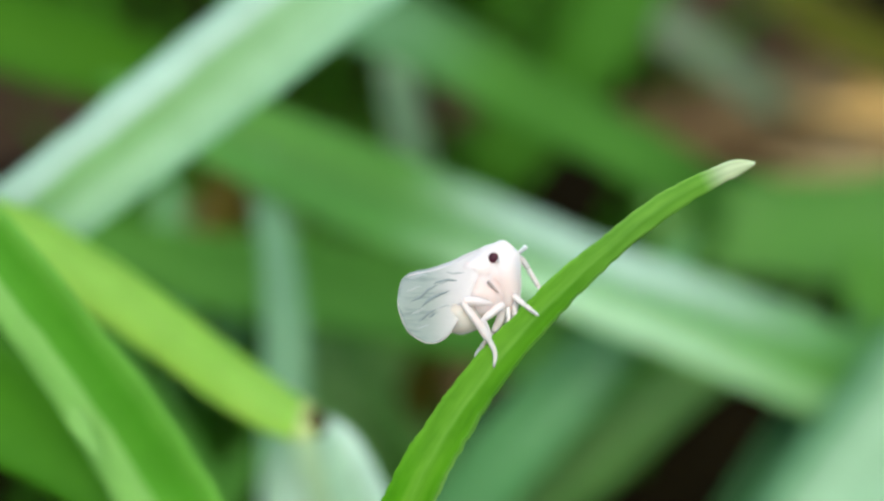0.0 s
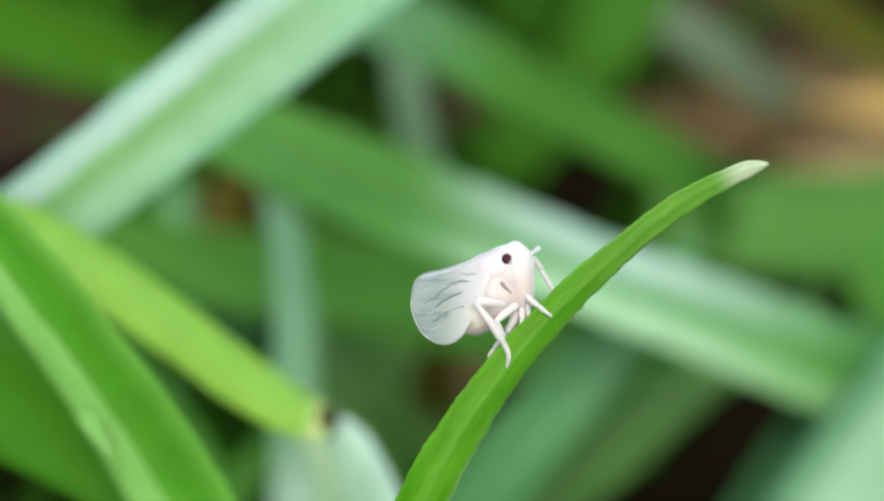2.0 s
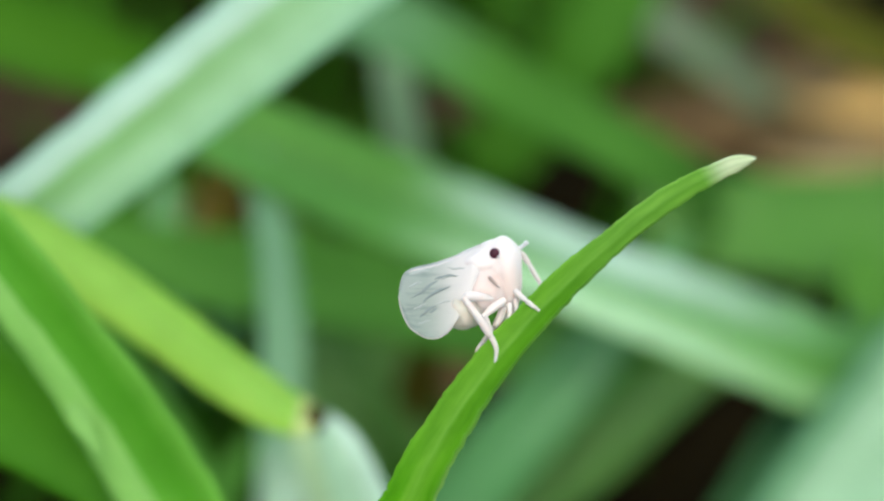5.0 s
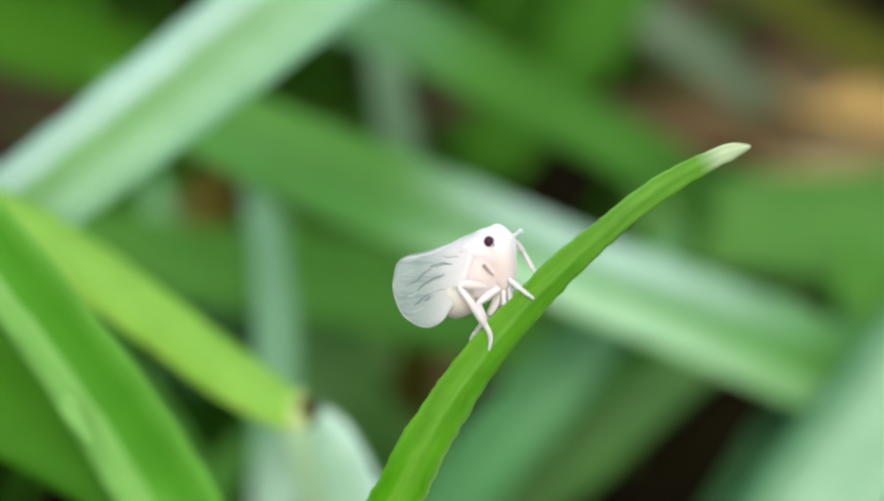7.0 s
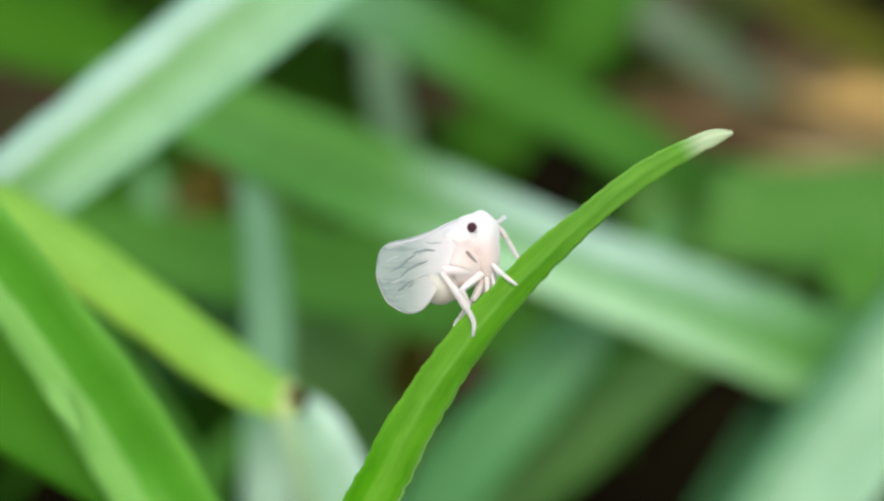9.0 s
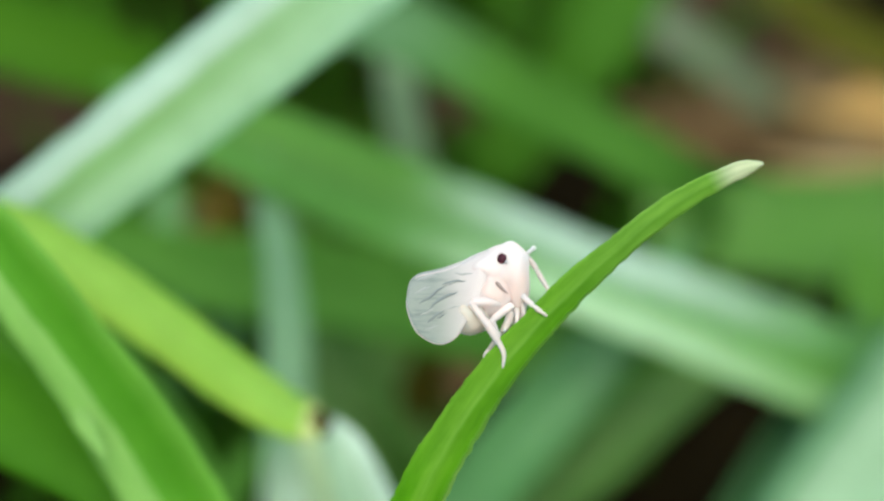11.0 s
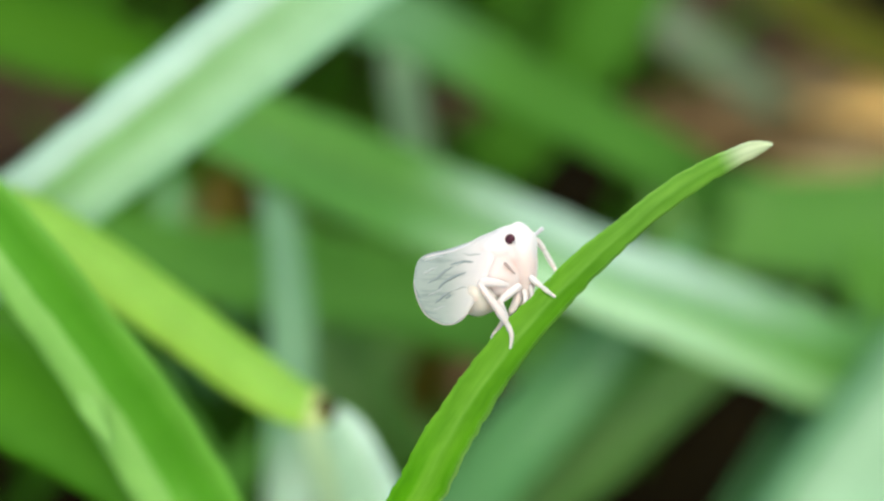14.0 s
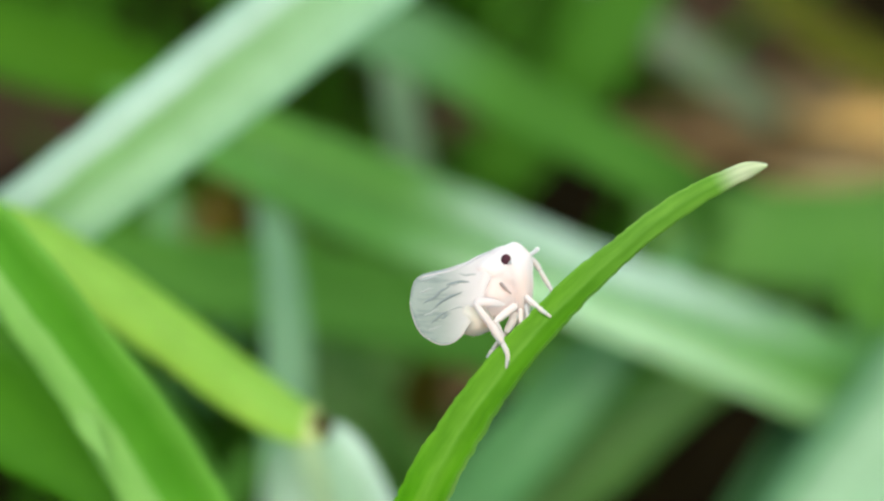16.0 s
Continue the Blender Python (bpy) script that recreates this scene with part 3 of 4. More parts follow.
def dry_leaf(label, material, at, length, width, turn, curl):
    """A fallen leaf: a curled pointed oval with a raised midrib."""
    bm = bmesh.new()
    grid = []
    for i in range(25):
        t = i / 24
        w = width * math.sin(math.pi * min(1, t * 0.96 + 0.02)) ** 0.7
        row = []
        for j in range(9):
            s = j / 4 - 1
            z = curl * (s * s * w * 0.5 + 0.25 * length * (t - 0.5) ** 2) + 0.002 * noise.noise((t * 5, s * 2, turn)) - 0.0008 * math.exp(-(s * 6) ** 2)
            row.append(bm.verts.new(((t - 0.5) * length, s * w * 0.5, z)))
        grid.append(row)
    for a, b in zip(grid, grid[1:]):
        for j in range(8):
            bm.faces.new((a[j], a[j + 1], b[j + 1], b[j]))
    bmesh.ops.solidify(bm, geom=bm.faces[:], thickness=0.0005)
    ob = mesh_ob("dry_leaf", bm, material)
    ob.matrix_world = pose(*at, 4, 3, turn)
    rib = bmesh.new()
    tube(rib, [(-length * 0.6, 0, 0.0005), (0, 0, 0.0002), (length * 0.48, 0, 0.001)], [0.0012, 0.0009, 0.0003])
    part("midrib", rib, material, ob)
    return tagged(ob, label, "leaf", "fallen leaves")


def tube(bm, points, radii, sides=10):
    """A rounded tapering tube through points, added to bm."""
    n_along = max(8, 5 * (len(points) - 1))
    rings = []
    pts = [(*p, r) for p, r in zip(points, radii)]
    ref = Vector((0.3, 0.5, 0.8)).normalized()
    for i in range(n_along + 1):
        t = i / n_along
        *c, r = spline(pts, t)
        *d, _ = spline(pts, min(1, t + 0.01)) - spline(pts, max(0, t - 0.01))
        a = Vector(d).cross(ref).normalized()
        b = Vector(d).cross(a).normalized()
        r = max(r, 1e-6) * (0.7 if i in (0, n_along) else 1)
        rings.append([bm.verts.new(Vector(c) + (a * math.cos(q) + b * math.sin(q)) * r) for q in (2 * math.pi * k / sides for k in range(sides))])
    for u, v in zip(rings, rings[1:]):
        for k in range(sides):
            bm.faces.new((u[k], u[(k + 1) % sides], v[(k + 1) % sides], v[k]))
    bm.faces.new(rings[0])
    bm.faces.new(rings[-1])


# ---- grass blades round the insect (root first; x, y, z, width in mm) ----
grass_blade("bright green curved grass blade with a pale dried tip", leaf_fresh, ((-12.0, 2.0, -2.0, 4.0), (-4.0, -7.9, 93.4, 3.2), (-2.0, -6.5, 96.9, 3.0), (-0.2, -5.2, 100.1, 2.8), (1.8, -4.1, 103.0, 2.5), (4.3, -3.0, 106.0, 2.1), (7.0, -2.0, 108.7, 1.9), (10.0, -1.1, 111.3, 1.5), (13.0, -0.4, 113.5, 1.4), (15.5, -0.1, 114.9, 1.1), (16.7, -0.1, 115.5, 0.9), (17.6, -0.2, 115.8, 0.2)), roll=14, fold=0.035, rib=leaf_fresh_rib, tip=0)
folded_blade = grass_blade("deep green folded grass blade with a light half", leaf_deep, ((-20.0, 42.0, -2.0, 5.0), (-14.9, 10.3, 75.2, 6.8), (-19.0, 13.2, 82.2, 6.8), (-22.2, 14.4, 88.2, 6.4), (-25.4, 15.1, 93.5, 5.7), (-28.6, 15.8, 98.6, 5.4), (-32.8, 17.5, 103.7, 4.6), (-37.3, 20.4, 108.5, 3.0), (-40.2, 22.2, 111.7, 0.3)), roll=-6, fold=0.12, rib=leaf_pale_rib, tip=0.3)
part("torn_flap", ribbon(((-23.3, 11.4, 87.1, 0.4), (-24.2, 12.2, 88.4, 1.1), (-24.8, 12.7, 89.3, 1.4), (-25.2, 13.0, 89.9, 0.9), (-25.3, 13.2, 90.2, 0.2)), -6, 0.1, 0.3, 24, wobble=0.2, seed=91), leaf_pale_rib, folded_blade, "torn light green edge")
grass_blade("lime yellow drooping grass blade ending in a torn brown tip", leaf_lime, ((-75.0, 60.0, -2.0, 4.0), (-47.5, 32.5, 91.5, 4.1), (-40.5, 34.4, 92.8, 4.8), (-33.9, 34.9, 91.6, 4.9), (-27.6, 34.0, 88.1, 4.8), (-21.2, 32.5, 83.7, 4.5), (-15.2, 31.1, 79.3, 4.3), (-11.3, 30.0, 77.4, 3.4), (-9.2, 30.6, 76.4, 2.5)), roll=-22, fold=0.06, rib=None, tip=-1)
grass_blade("pale blue-green grass blade bent over its middle", leaf_bent, ((0.0, 40.0, -2.0, 5.0), (-4.7, 30.2, 62.5, 5.2), (-6.5, 31.9, 67.4, 4.9), (-7.6, 32.6, 70.6, 4.2), (-8.6, 33.8, 72.6, 3.2), (-9.7, 35.3, 73.3, 1.8), (-10.6, 36.5, 73.4, 0.4)), roll=20, fold=0.1, rib=None, tip=0.3)
grass_blade("dull grey-green grass blade tucked between two others", leaf_tucked, ((-8.0, 72.0, -2.0, 4.0), (-9.0, 45.2, 48.5, 4.1), (-9.9, 48.0, 55.3, 4.1), (-11.2, 49.3, 59.5, 3.7), (-12.7, 51.2, 62.8, 2.5), (-14.0, 53.4, 64.6, 0.4)), roll=10, fold=0.1, rib=None, tip=0.3)
grass_blade("pale blue-green upright grass stem", leaf_stem, ((-22.0, 95.0, -2.0, 4.0), (-15.5, 56.7, 38.4, 4.9), (-15.5, 61.2, 46.2, 4.9), (-15.5, 65.3, 53.3, 4.7), (-15.7, 72.0, 60.9, 4.3), (-16.7, 76.8, 67.2, 3.6), (-18.3, 82.0, 72.2, 2.8), (-19.9, 88.4, 77.3, 0.6)), roll=5, fold=0.1, rib=None, tip=0.3)
grass_blade("broad pale grass blade with sky sheen in its long stripes", leaf_big, ((-90.0, 70.0, -2.0, 6.0), (-53.8, 33.3, 75.7, 5.9), (-46.2, 35.8, 80.2, 7.2), (-38.8, 39.6, 84.7, 7.9), (-29.6, 44.1, 90.6, 8.1), (-20.8, 49.5, 95.8, 8.6), (-11.8, 54.9, 101.2, 8.9), (0.8, 63.5, 108.2, 7.2), (10.4, 69.1, 113.8, 0.5)), roll=-8, fold=0.03, rib=None, tip=0.3)
grass_blade("long green grass blade with pale sky sheen in its colours", leaf_mid, ((95.0, 130.0, -2.0, 5.0), (68.1, 78.5, 37.0, 8.0), (52.7, 79.1, 43.4, 9.2), (39.4, 78.7, 49.9, 10.6), (26.6, 78.6, 55.9, 10.0), (14.8, 78.9, 60.8, 9.1), (4.3, 79.3, 65.5, 9.4), (-5.4, 80.3, 69.3, 9.9), (-16.2, 82.6, 73.1, 9.4), (-26.0, 85.7, 76.6, 7.4), (-34.7, 88.4, 79.2, 0.6)), roll=20, fold=0.16, rib=None, tip=0.3)
grass_blade("green arching grass blade, bluer towards its tip", leaf_arch, ((60.0, 206.0, -2.0, 5.0), (55.1, 181.6, 4.6, 6.3), (42.0, 158.3, 24.2, 7.6), (27.5, 122.8, 50.6, 7.5), (15.1, 117.9, 60.0, 7.2), (4.3, 114.5, 67.9, 7.4), (-3.8, 114.9, 72.6, 7.9), (-10.7, 116.2, 74.7, 7.7), (-17.1, 117.4, 76.9, 5.8), (-23.1, 120.6, 78.4, 0.5)), roll=8, fold=0.06, rib=None, tip=0.3)
grass_blade("dull grey-green upright grass stem", leaf_grey, ((-2.0, 205.0, -2.0, 4.0), (-1.2, 149.0, 7.6, 4.4), (-2.5, 127.6, 38.5, 4.8), (-3.6, 125.2, 50.4, 4.8), (-4.9, 126.9, 57.4, 4.6), (-5.9, 130.4, 63.4, 4.2), (-6.8, 135.1, 69.6, 3.1), (-7.7, 139.5, 75.2, 0.4)), roll=0, fold=0.08, rib=None, tip=0.3)
grass_blade("broad pale green grass blade leaning outward", leaf_pale, ((42.0, 75.0, -2.0, 5.0), (32.2, 61.4, 32.4, 10.9), (38.8, 64.9, 42.6, 12.2), (45.5, 67.8, 51.6, 12.4), (52.6, 71.2, 61.4, 12.0), (54.8, 66.6, 75.5, 9.0), (59.5, 70.3, 81.9, 0.5)), roll=-20, fold=0.1, rib=None, tip=0.3)
grass_blade("soft green grass blade with a bluish bloom", leaf_dusty, ((-8.0, 118.0, -2.0, 4.0), (-5.9, 77.9, 21.0, 6.3), (1.0, 80.1, 28.8, 8.4), (7.2, 82.5, 37.0, 8.7), (13.3, 85.1, 43.4, 8.2), (18.8, 88.1, 48.8, 6.5), (23.9, 92.1, 53.6, 3.7), (27.8, 96.0, 56.4, 0.5)), roll=10, fold=0.12, rib=None, tip=0.3)
grass_blade("olive green shaded grass blade", leaf_moss, ((10.0, 135.0, -2.0, 4.0), (4.5, 92.7, 10.7, 8.1), (10.4, 93.1, 21.3, 9.0), (18.6, 92.6, 30.6, 8.5), (26.8, 94.2, 37.3, 6.8), (35.9, 97.1, 42.3, 3.9), (42.3, 99.4, 46.3, 0.4)), roll=0, fold=0.1, rib=None, tip=0.3)
grass_blade("broad green grass blade beside darker ones", leaf_plain, ((110.0, 240.0, -2.0, 5.0), (88.3, 169.7, 14.3, 18.8), (73.0, 164.1, 18.4, 19.6), (58.4, 158.8, 21.2, 18.4), (47.0, 154.7, 24.1, 16.1), (39.5, 153.4, 25.6, 15.4), (34.2, 152.9, 26.8, 14.2), (30.0, 153.0, 27.3, 10.5), (27.6, 153.3, 27.8, 0.6)), roll=25, fold=0.06, rib=None, tip=0.3)
grass_blade("green broad grass blade in half shade", leaf_half, ((95.0, 190.0, -2.0, 5.0), (76.0, 140.7, -6.0, 12.1), (67.6, 142.3, 6.6, 12.8), (61.7, 142.8, 17.5, 10.6), (59.2, 146.0, 23.0, 6.3), (58.1, 148.1, 26.7, 0.6)), roll=0, fold=0.08, rib=None, tip=0.3)
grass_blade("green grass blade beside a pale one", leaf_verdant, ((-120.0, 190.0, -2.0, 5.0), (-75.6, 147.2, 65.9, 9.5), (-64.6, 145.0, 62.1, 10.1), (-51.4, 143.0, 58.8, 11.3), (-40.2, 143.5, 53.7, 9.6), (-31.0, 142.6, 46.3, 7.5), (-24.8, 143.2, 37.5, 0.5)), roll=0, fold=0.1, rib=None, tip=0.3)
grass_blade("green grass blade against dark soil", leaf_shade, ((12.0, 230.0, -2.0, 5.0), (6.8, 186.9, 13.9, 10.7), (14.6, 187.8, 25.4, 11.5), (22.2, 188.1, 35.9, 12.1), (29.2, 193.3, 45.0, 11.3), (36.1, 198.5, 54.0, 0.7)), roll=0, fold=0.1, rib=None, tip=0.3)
grass_blade("greyish green dusty grass blade", leaf_dull, ((62.0, 243.0, -2.0, 4.0), (61.2, 230.6, 5.7, 5.5), (54.2, 221.9, 14.5, 6.6), (44.7, 215.8, 23.8, 6.8), (34.6, 214.7, 31.9, 6.5), (23.9, 218.9, 39.1, 0.7)), roll=0, fold=0.1, rib=None, tip=0.3)
grass_blade("withered olive-brown grass blade beside litter", leaf_sere, ((108.0, 260.0, -2.0, 4.0), (96.3, 239.6, 5.6, 6.2), (82.2, 233.4, 14.6, 7.5), (70.2, 231.1, 20.6, 8.4), (60.5, 229.9, 28.5, 7.3), (51.3, 234.9, 37.0, 0.8)), roll=0, fold=0.1, rib=None, tip=0.3)
grass_blade("green shaded grass blade", leaf_half, ((40.0, 200.0, -2.0, 4.0), (14.6, 105.6, 33.0, 8.1), (5.0, 103.9, 40.0, 10.0), (-5.5, 103.7, 43.7, 10.5), (-16.1, 104.6, 45.4, 10.5), (-28.2, 107.0, 45.5, 9.3), (-39.1, 110.4, 47.4, 6.0), (-47.7, 114.7, 48.8, 0.5)), roll=0, fold=0.1, rib=None, tip=0.3)
grass_blade("green shaded grass blade", leaf_moss, ((-2.0, 150.0, -2.0, 4.0), (-1.7, 105.1, 12.2, 10.6), (-10.1, 108.4, 21.9, 11.9), (-15.5, 112.3, 32.7, 10.4), (-19.0, 117.5, 41.7, 7.6), (-21.1, 121.0, 47.7, 0.6)), roll=0, fold=0.1, rib=None, tip=0.3)
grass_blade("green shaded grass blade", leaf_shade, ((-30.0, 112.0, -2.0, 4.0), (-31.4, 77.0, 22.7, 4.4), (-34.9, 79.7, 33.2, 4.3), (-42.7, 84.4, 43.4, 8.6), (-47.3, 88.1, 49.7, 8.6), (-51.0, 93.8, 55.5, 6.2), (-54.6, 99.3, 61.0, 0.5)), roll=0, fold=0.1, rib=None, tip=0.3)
grass_blade("dark green shaded grass blade", leaf_deep_shade, ((-40.0, 215.0, -2.0, 4.0), (-47.5, 139.5, 11.7, 7.9), (-42.0, 139.9, 22.5, 10.0), (-40.2, 141.7, 29.5, 9.2), (-36.4, 145.5, 36.2, 6.9), (-33.5, 151.1, 41.9, 0.6)), roll=0, fold=0.1, rib=None, tip=0.3)
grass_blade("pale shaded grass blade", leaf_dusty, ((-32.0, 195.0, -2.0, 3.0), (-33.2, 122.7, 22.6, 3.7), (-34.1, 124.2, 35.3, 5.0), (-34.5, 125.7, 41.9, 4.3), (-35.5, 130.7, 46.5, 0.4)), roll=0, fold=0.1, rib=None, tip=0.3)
grass_blade("dark green shaded grass blade", leaf_deep_shade, ((10.0, 235.0, -2.0, 4.0), (8.1, 165.5, 16.8, 6.7), (7.4, 161.7, 30.2, 6.5), (8.2, 164.6, 35.2, 4.9), (9.4, 167.0, 39.4, 0.7)), roll=0, fold=0.1, rib=None, tip=0.3)
grass_blade("green grass blade between two pale stems", leaf_half, ((-25.0, 130.0, -2.0, 3.0), (-28.5, 86.0, 18.2, 5.2), (-25.5, 87.6, 25.0, 4.9), (-22.6, 89.3, 30.1, 3.2), (-20.8, 91.9, 32.5, 0.5)), roll=0, fold=0.1, rib=None, tip=0.3)
grass_blade("green shaded grass blade", leaf_moss, ((-4.0, 172.0, -2.0, 4.0), (0.5, 121.4, 6.5, 7.5), (-4.0, 123.1, 15.3, 8.5), (-7.7, 125.1, 22.8, 7.7), (-10.6, 128.4, 28.6, 5.2), (-12.9, 132.4, 31.4, 0.6)), roll=0, fold=0.1, rib=None, tip=0.3)
grass_blade("withered orange-brown grass blade among green ones", leaf_withered, ((0.0, 170.0, -2.0, 3.0), (-3.9, 112.3, 19.8, 5.7), (-2.7, 110.9, 25.4, 5.5), (-1.6, 110.2, 30.4, 4.8), (-0.6, 111.1, 33.9, 3.2), (0.3, 112.5, 36.3, 0.4)), roll=0, fold=0.12, rib=None, tip=0.3)
grass_blade("withered orange-brown grass blade among green ones", leaf_withered, ((-40.0, 180.0, -2.0, 3.0), (-29.4, 142.5, 26.2, 4.8), (-29.7, 142.6, 32.3, 5.0), (-30.1, 144.4, 37.4, 4.4), (-30.5, 145.8, 41.8, 2.7), (-31.0, 147.3, 44.4, 0.5)), roll=6, fold=0.12, rib=None, tip=0.3)
grass_blade("half-hidden green grass blade behind a folded one", leaf_half, ((-20.0, 85.0, -2.0, 4.0), (-18.1, 47.5, 47.7, 4.2), (-20.7, 48.8, 53.9, 4.1), (-23.3, 50.6, 58.9, 3.8), (-26.0, 52.1, 63.5, 3.6), (-29.0, 54.4, 67.5, 2.8), (-32.1, 57.3, 70.5, 0.4)), roll=0, fold=0.1, rib=None, tip=0.3)
grass_blade("shaded green grass blade behind a broad pale one", leaf_teal_shade, ((38.0, 110.0, -2.0, 4.0), (29.2, 75.2, 24.1, 6.8), (34.1, 78.2, 33.3, 7.0), (38.0, 80.7, 39.7, 6.7), (41.4, 83.6, 44.7, 5.8), (44.3, 86.8, 48.4, 3.7), (46.1, 89.4, 50.8, 0.5)), roll=0, fold=0.1, rib=None, tip=0.3)
# the folded blade's left half, added as a separate strip
grass_blade("green left half of the folded grass blade", leaf_fold_left, ((-20.0, 56.0, -2.0, 4.0), (-17.2, 16.7, 74.3, 3.9), (-21.6, 17.7, 78.1, 5.1), (-26.1, 18.6, 81.5, 6.1), (-31.0, 19.6, 85.2, 7.7), (-35.6, 20.2, 88.2, 7.4), (-40.9, 20.6, 90.8, 4.8), (-45.7, 21.4, 92.2, 0.3)), roll=-6, fold=0.1, rib=None, tip=0.3)

# ---- fallen leaves on the soil ----
dry_leaf("curled orange-brown dead leaf lying on the soil", dry_leaf_mat, (0.1000, 0.2235, 0.006), 0.062, 0.036, -4, 0.16)
dry_leaf("brown dead leaf lying on the soil", dark_litter, (0.048, 0.222, 0.005), 0.044, 0.026, 6, 0.2)
dry_leaf("brown dead leaf lying on the soil", dark_litter, (0.066, 0.240, 0.005), 0.045, 0.026, -20, 0.2)
dry_leaf("tan dead leaf half under an orange one", tan_leaf, (0.0670, 0.231, 0.005), 0.036, 0.024, 4, 0.2)
dry_leaf("tan dead leaf beside an orange one", tan_leaf, (0.0860, 0.2075, 0.004), 0.052, 0.022, -2, 0.2)
dry_leaf("dark brown dead leaf lying on the soil", humus_leaf, (0.058, 0.268, 0.006), 0.06, 0.035, 40, 0.2)
dry_leaf("dark brown dead leaf lying on the soil", humus_leaf, (-0.074, 0.226, 0.006), 0.06, 0.035, 70, 0.2)
dry_leaf("small brown dead leaf lying on the soil", dark_litter, (-0.038, 0.195, 0.007), 0.022, 0.012, 80, 0.3)
dry_leaf("small brown dead leaf lying on the soil", dark_litter, (0.0058, 0.147, 0.007), 0.022, 0.014, 75, 0.3)
dry_leaf("small dark brown dead leaf lying on the soil", humus_leaf, (0.003, 0.232, 0.006), 0.024, 0.014, 80, 0.3)


# ---- thick turf of smaller grass round about ----
def turf(name, label, material, spots, low, high, width, seed):
    rnd = random.Random(seed)
    bm = bmesh.new()
    uv = bm.loops.layers.uv.new("UVMap")
    for x, y in spots:
        h, lean, way = rnd.uniform(low, high), rnd.uniform(0.15, 0.9), rnd.uniform(0, 2 * math.pi)
        dx, dy, w = math.cos(way), math.sin(way), width * rnd.uniform(0.6, 1.3)
        last = None
        for i in range(7):
            t = i / 6
            c = Vector((x + dx * lean * h * t**1.8, y + dy * lean * h * t**1.8, h * (t - 0.25 * lean * t * t)))
            s = Vector((-dy, dx, 0.2)) * (w * 0.5 * (1 - t**2.2) + 0.0001)
            up = Vector((0, 0, 1)) * w * 0.12
            row = [bm.verts.new(c - s + up), bm.verts.new(c), bm.verts.new(c + s + up)]
            if last:
                for k in (0, 1):
                    f = bm.faces.new((last[k], last[k + 1], row[k + 1], row[k]))
                    for loop, q in zip(f.loops, ((k * 0.5, t), (k * 0.5 + 0.5, t), (k * 0.5 + 0.5, t + 0.16), (k * 0.5, t + 0.16))):
                        loop[uv].uv = (q[0], q[1] * h * 1000)
            last = row
    return tagged(mesh_ob(name, bm, material), label, "grass", kind="stuff")


rnd = random.Random(5)
low_spots = []
while len(low_spots) < 2600:
    x, y = rnd.uniform(-0.3, 0.3), rnd.uniform(0.10, 0.75)
    bare = (-0.10 < x < -0.055 and 0.18 < y < 0.27) or (0.03 < x < 0.065 and y < 0.18) or (x > 0.046 and 0.16 < y < 0.31) or (abs(x) < 0.012 and 0.12 < y < 0.16) or (-0.003 < x < 0.009 and 0.215 < y < 0.25) or (0.010 < x < 0.034 and 0.185 < y < 0.225)
    if not bare and noise.noise((x * 22, y * 22, 7)) > -0.45:
        low_spots.append((x, y))
# short turf takes the darkest green, so its shade is coloured in
turf("low_grass", "short green grass growing from the soil", leaf_deep_shade, low_spots, 0.012, 0.04, 0.005, 1)
# unseen grass beside and behind the camera, added to hold back low light
side_spots = []
while len(side_spots) < 3600:
    x, y = rnd.uniform(-0.9, 0.9), rnd.uniform(-0.7, 1.1)
    if math.hypot(x, y - 0.2) < 0.85 and (abs(x) > 0.13 + max(0.0, y) * 0.25 and not (y < 0.1 and abs(x) < 0.19) or y < -0.42):
        side_spots.append((x, y))
turf("rough_grass", "rough green grass added out of view all round to block low light", leaf_grass, side_spots, 0.03, 0.10, 0.008, 2)
far_spots = []
while len(far_spots) < 2200:
    x, y = rnd.uniform(-1.2, 1.2), rnd.uniform(0.62, 1.5)
    if math.hypot(x, y - 0.2) < 1.25:
        far_spots.append((x, y))
turf("far_grass", "rough green grass further off", leaf_grass, far_spots, 0.03, 0.10, 0.008, 3)
wide_spots = []
while len(wide_spots) < 9000:
    x, y = rnd.gauss(0, 1.6), rnd.gauss(0.2, 1.6)
    if math.hypot(x, y - 0.2) > 0.75 and not (y > 0.5 and math.hypot(x, y - 0.2) < 1.1):
        wide_spots.append((x, y))
turf("meadow_grass", "rough green grass of the meadow beyond", leaf_grass, wide_spots, 0.04, 0.12, 0.02, 4)

# ---- the insect ----
# Built in its own upright plane, x towards its head, y up, z to the side that shows; one unit is 1/31 mm.
UNIT = 3.25e-5
insect = new("planthopper")
insect.matrix_world = Matrix.Translation((0.00216, -0.00087, 0.10763)) @ pose(0, 0, 0, 60.0)
tagged(insect, "small white waxy planthopper with dark eye on a grass blade", "insect")


def scaled(bm):
    bmesh.ops.scale(bm, verts=bm.verts, vec=(UNIT, UNIT, UNIT))
    return bm


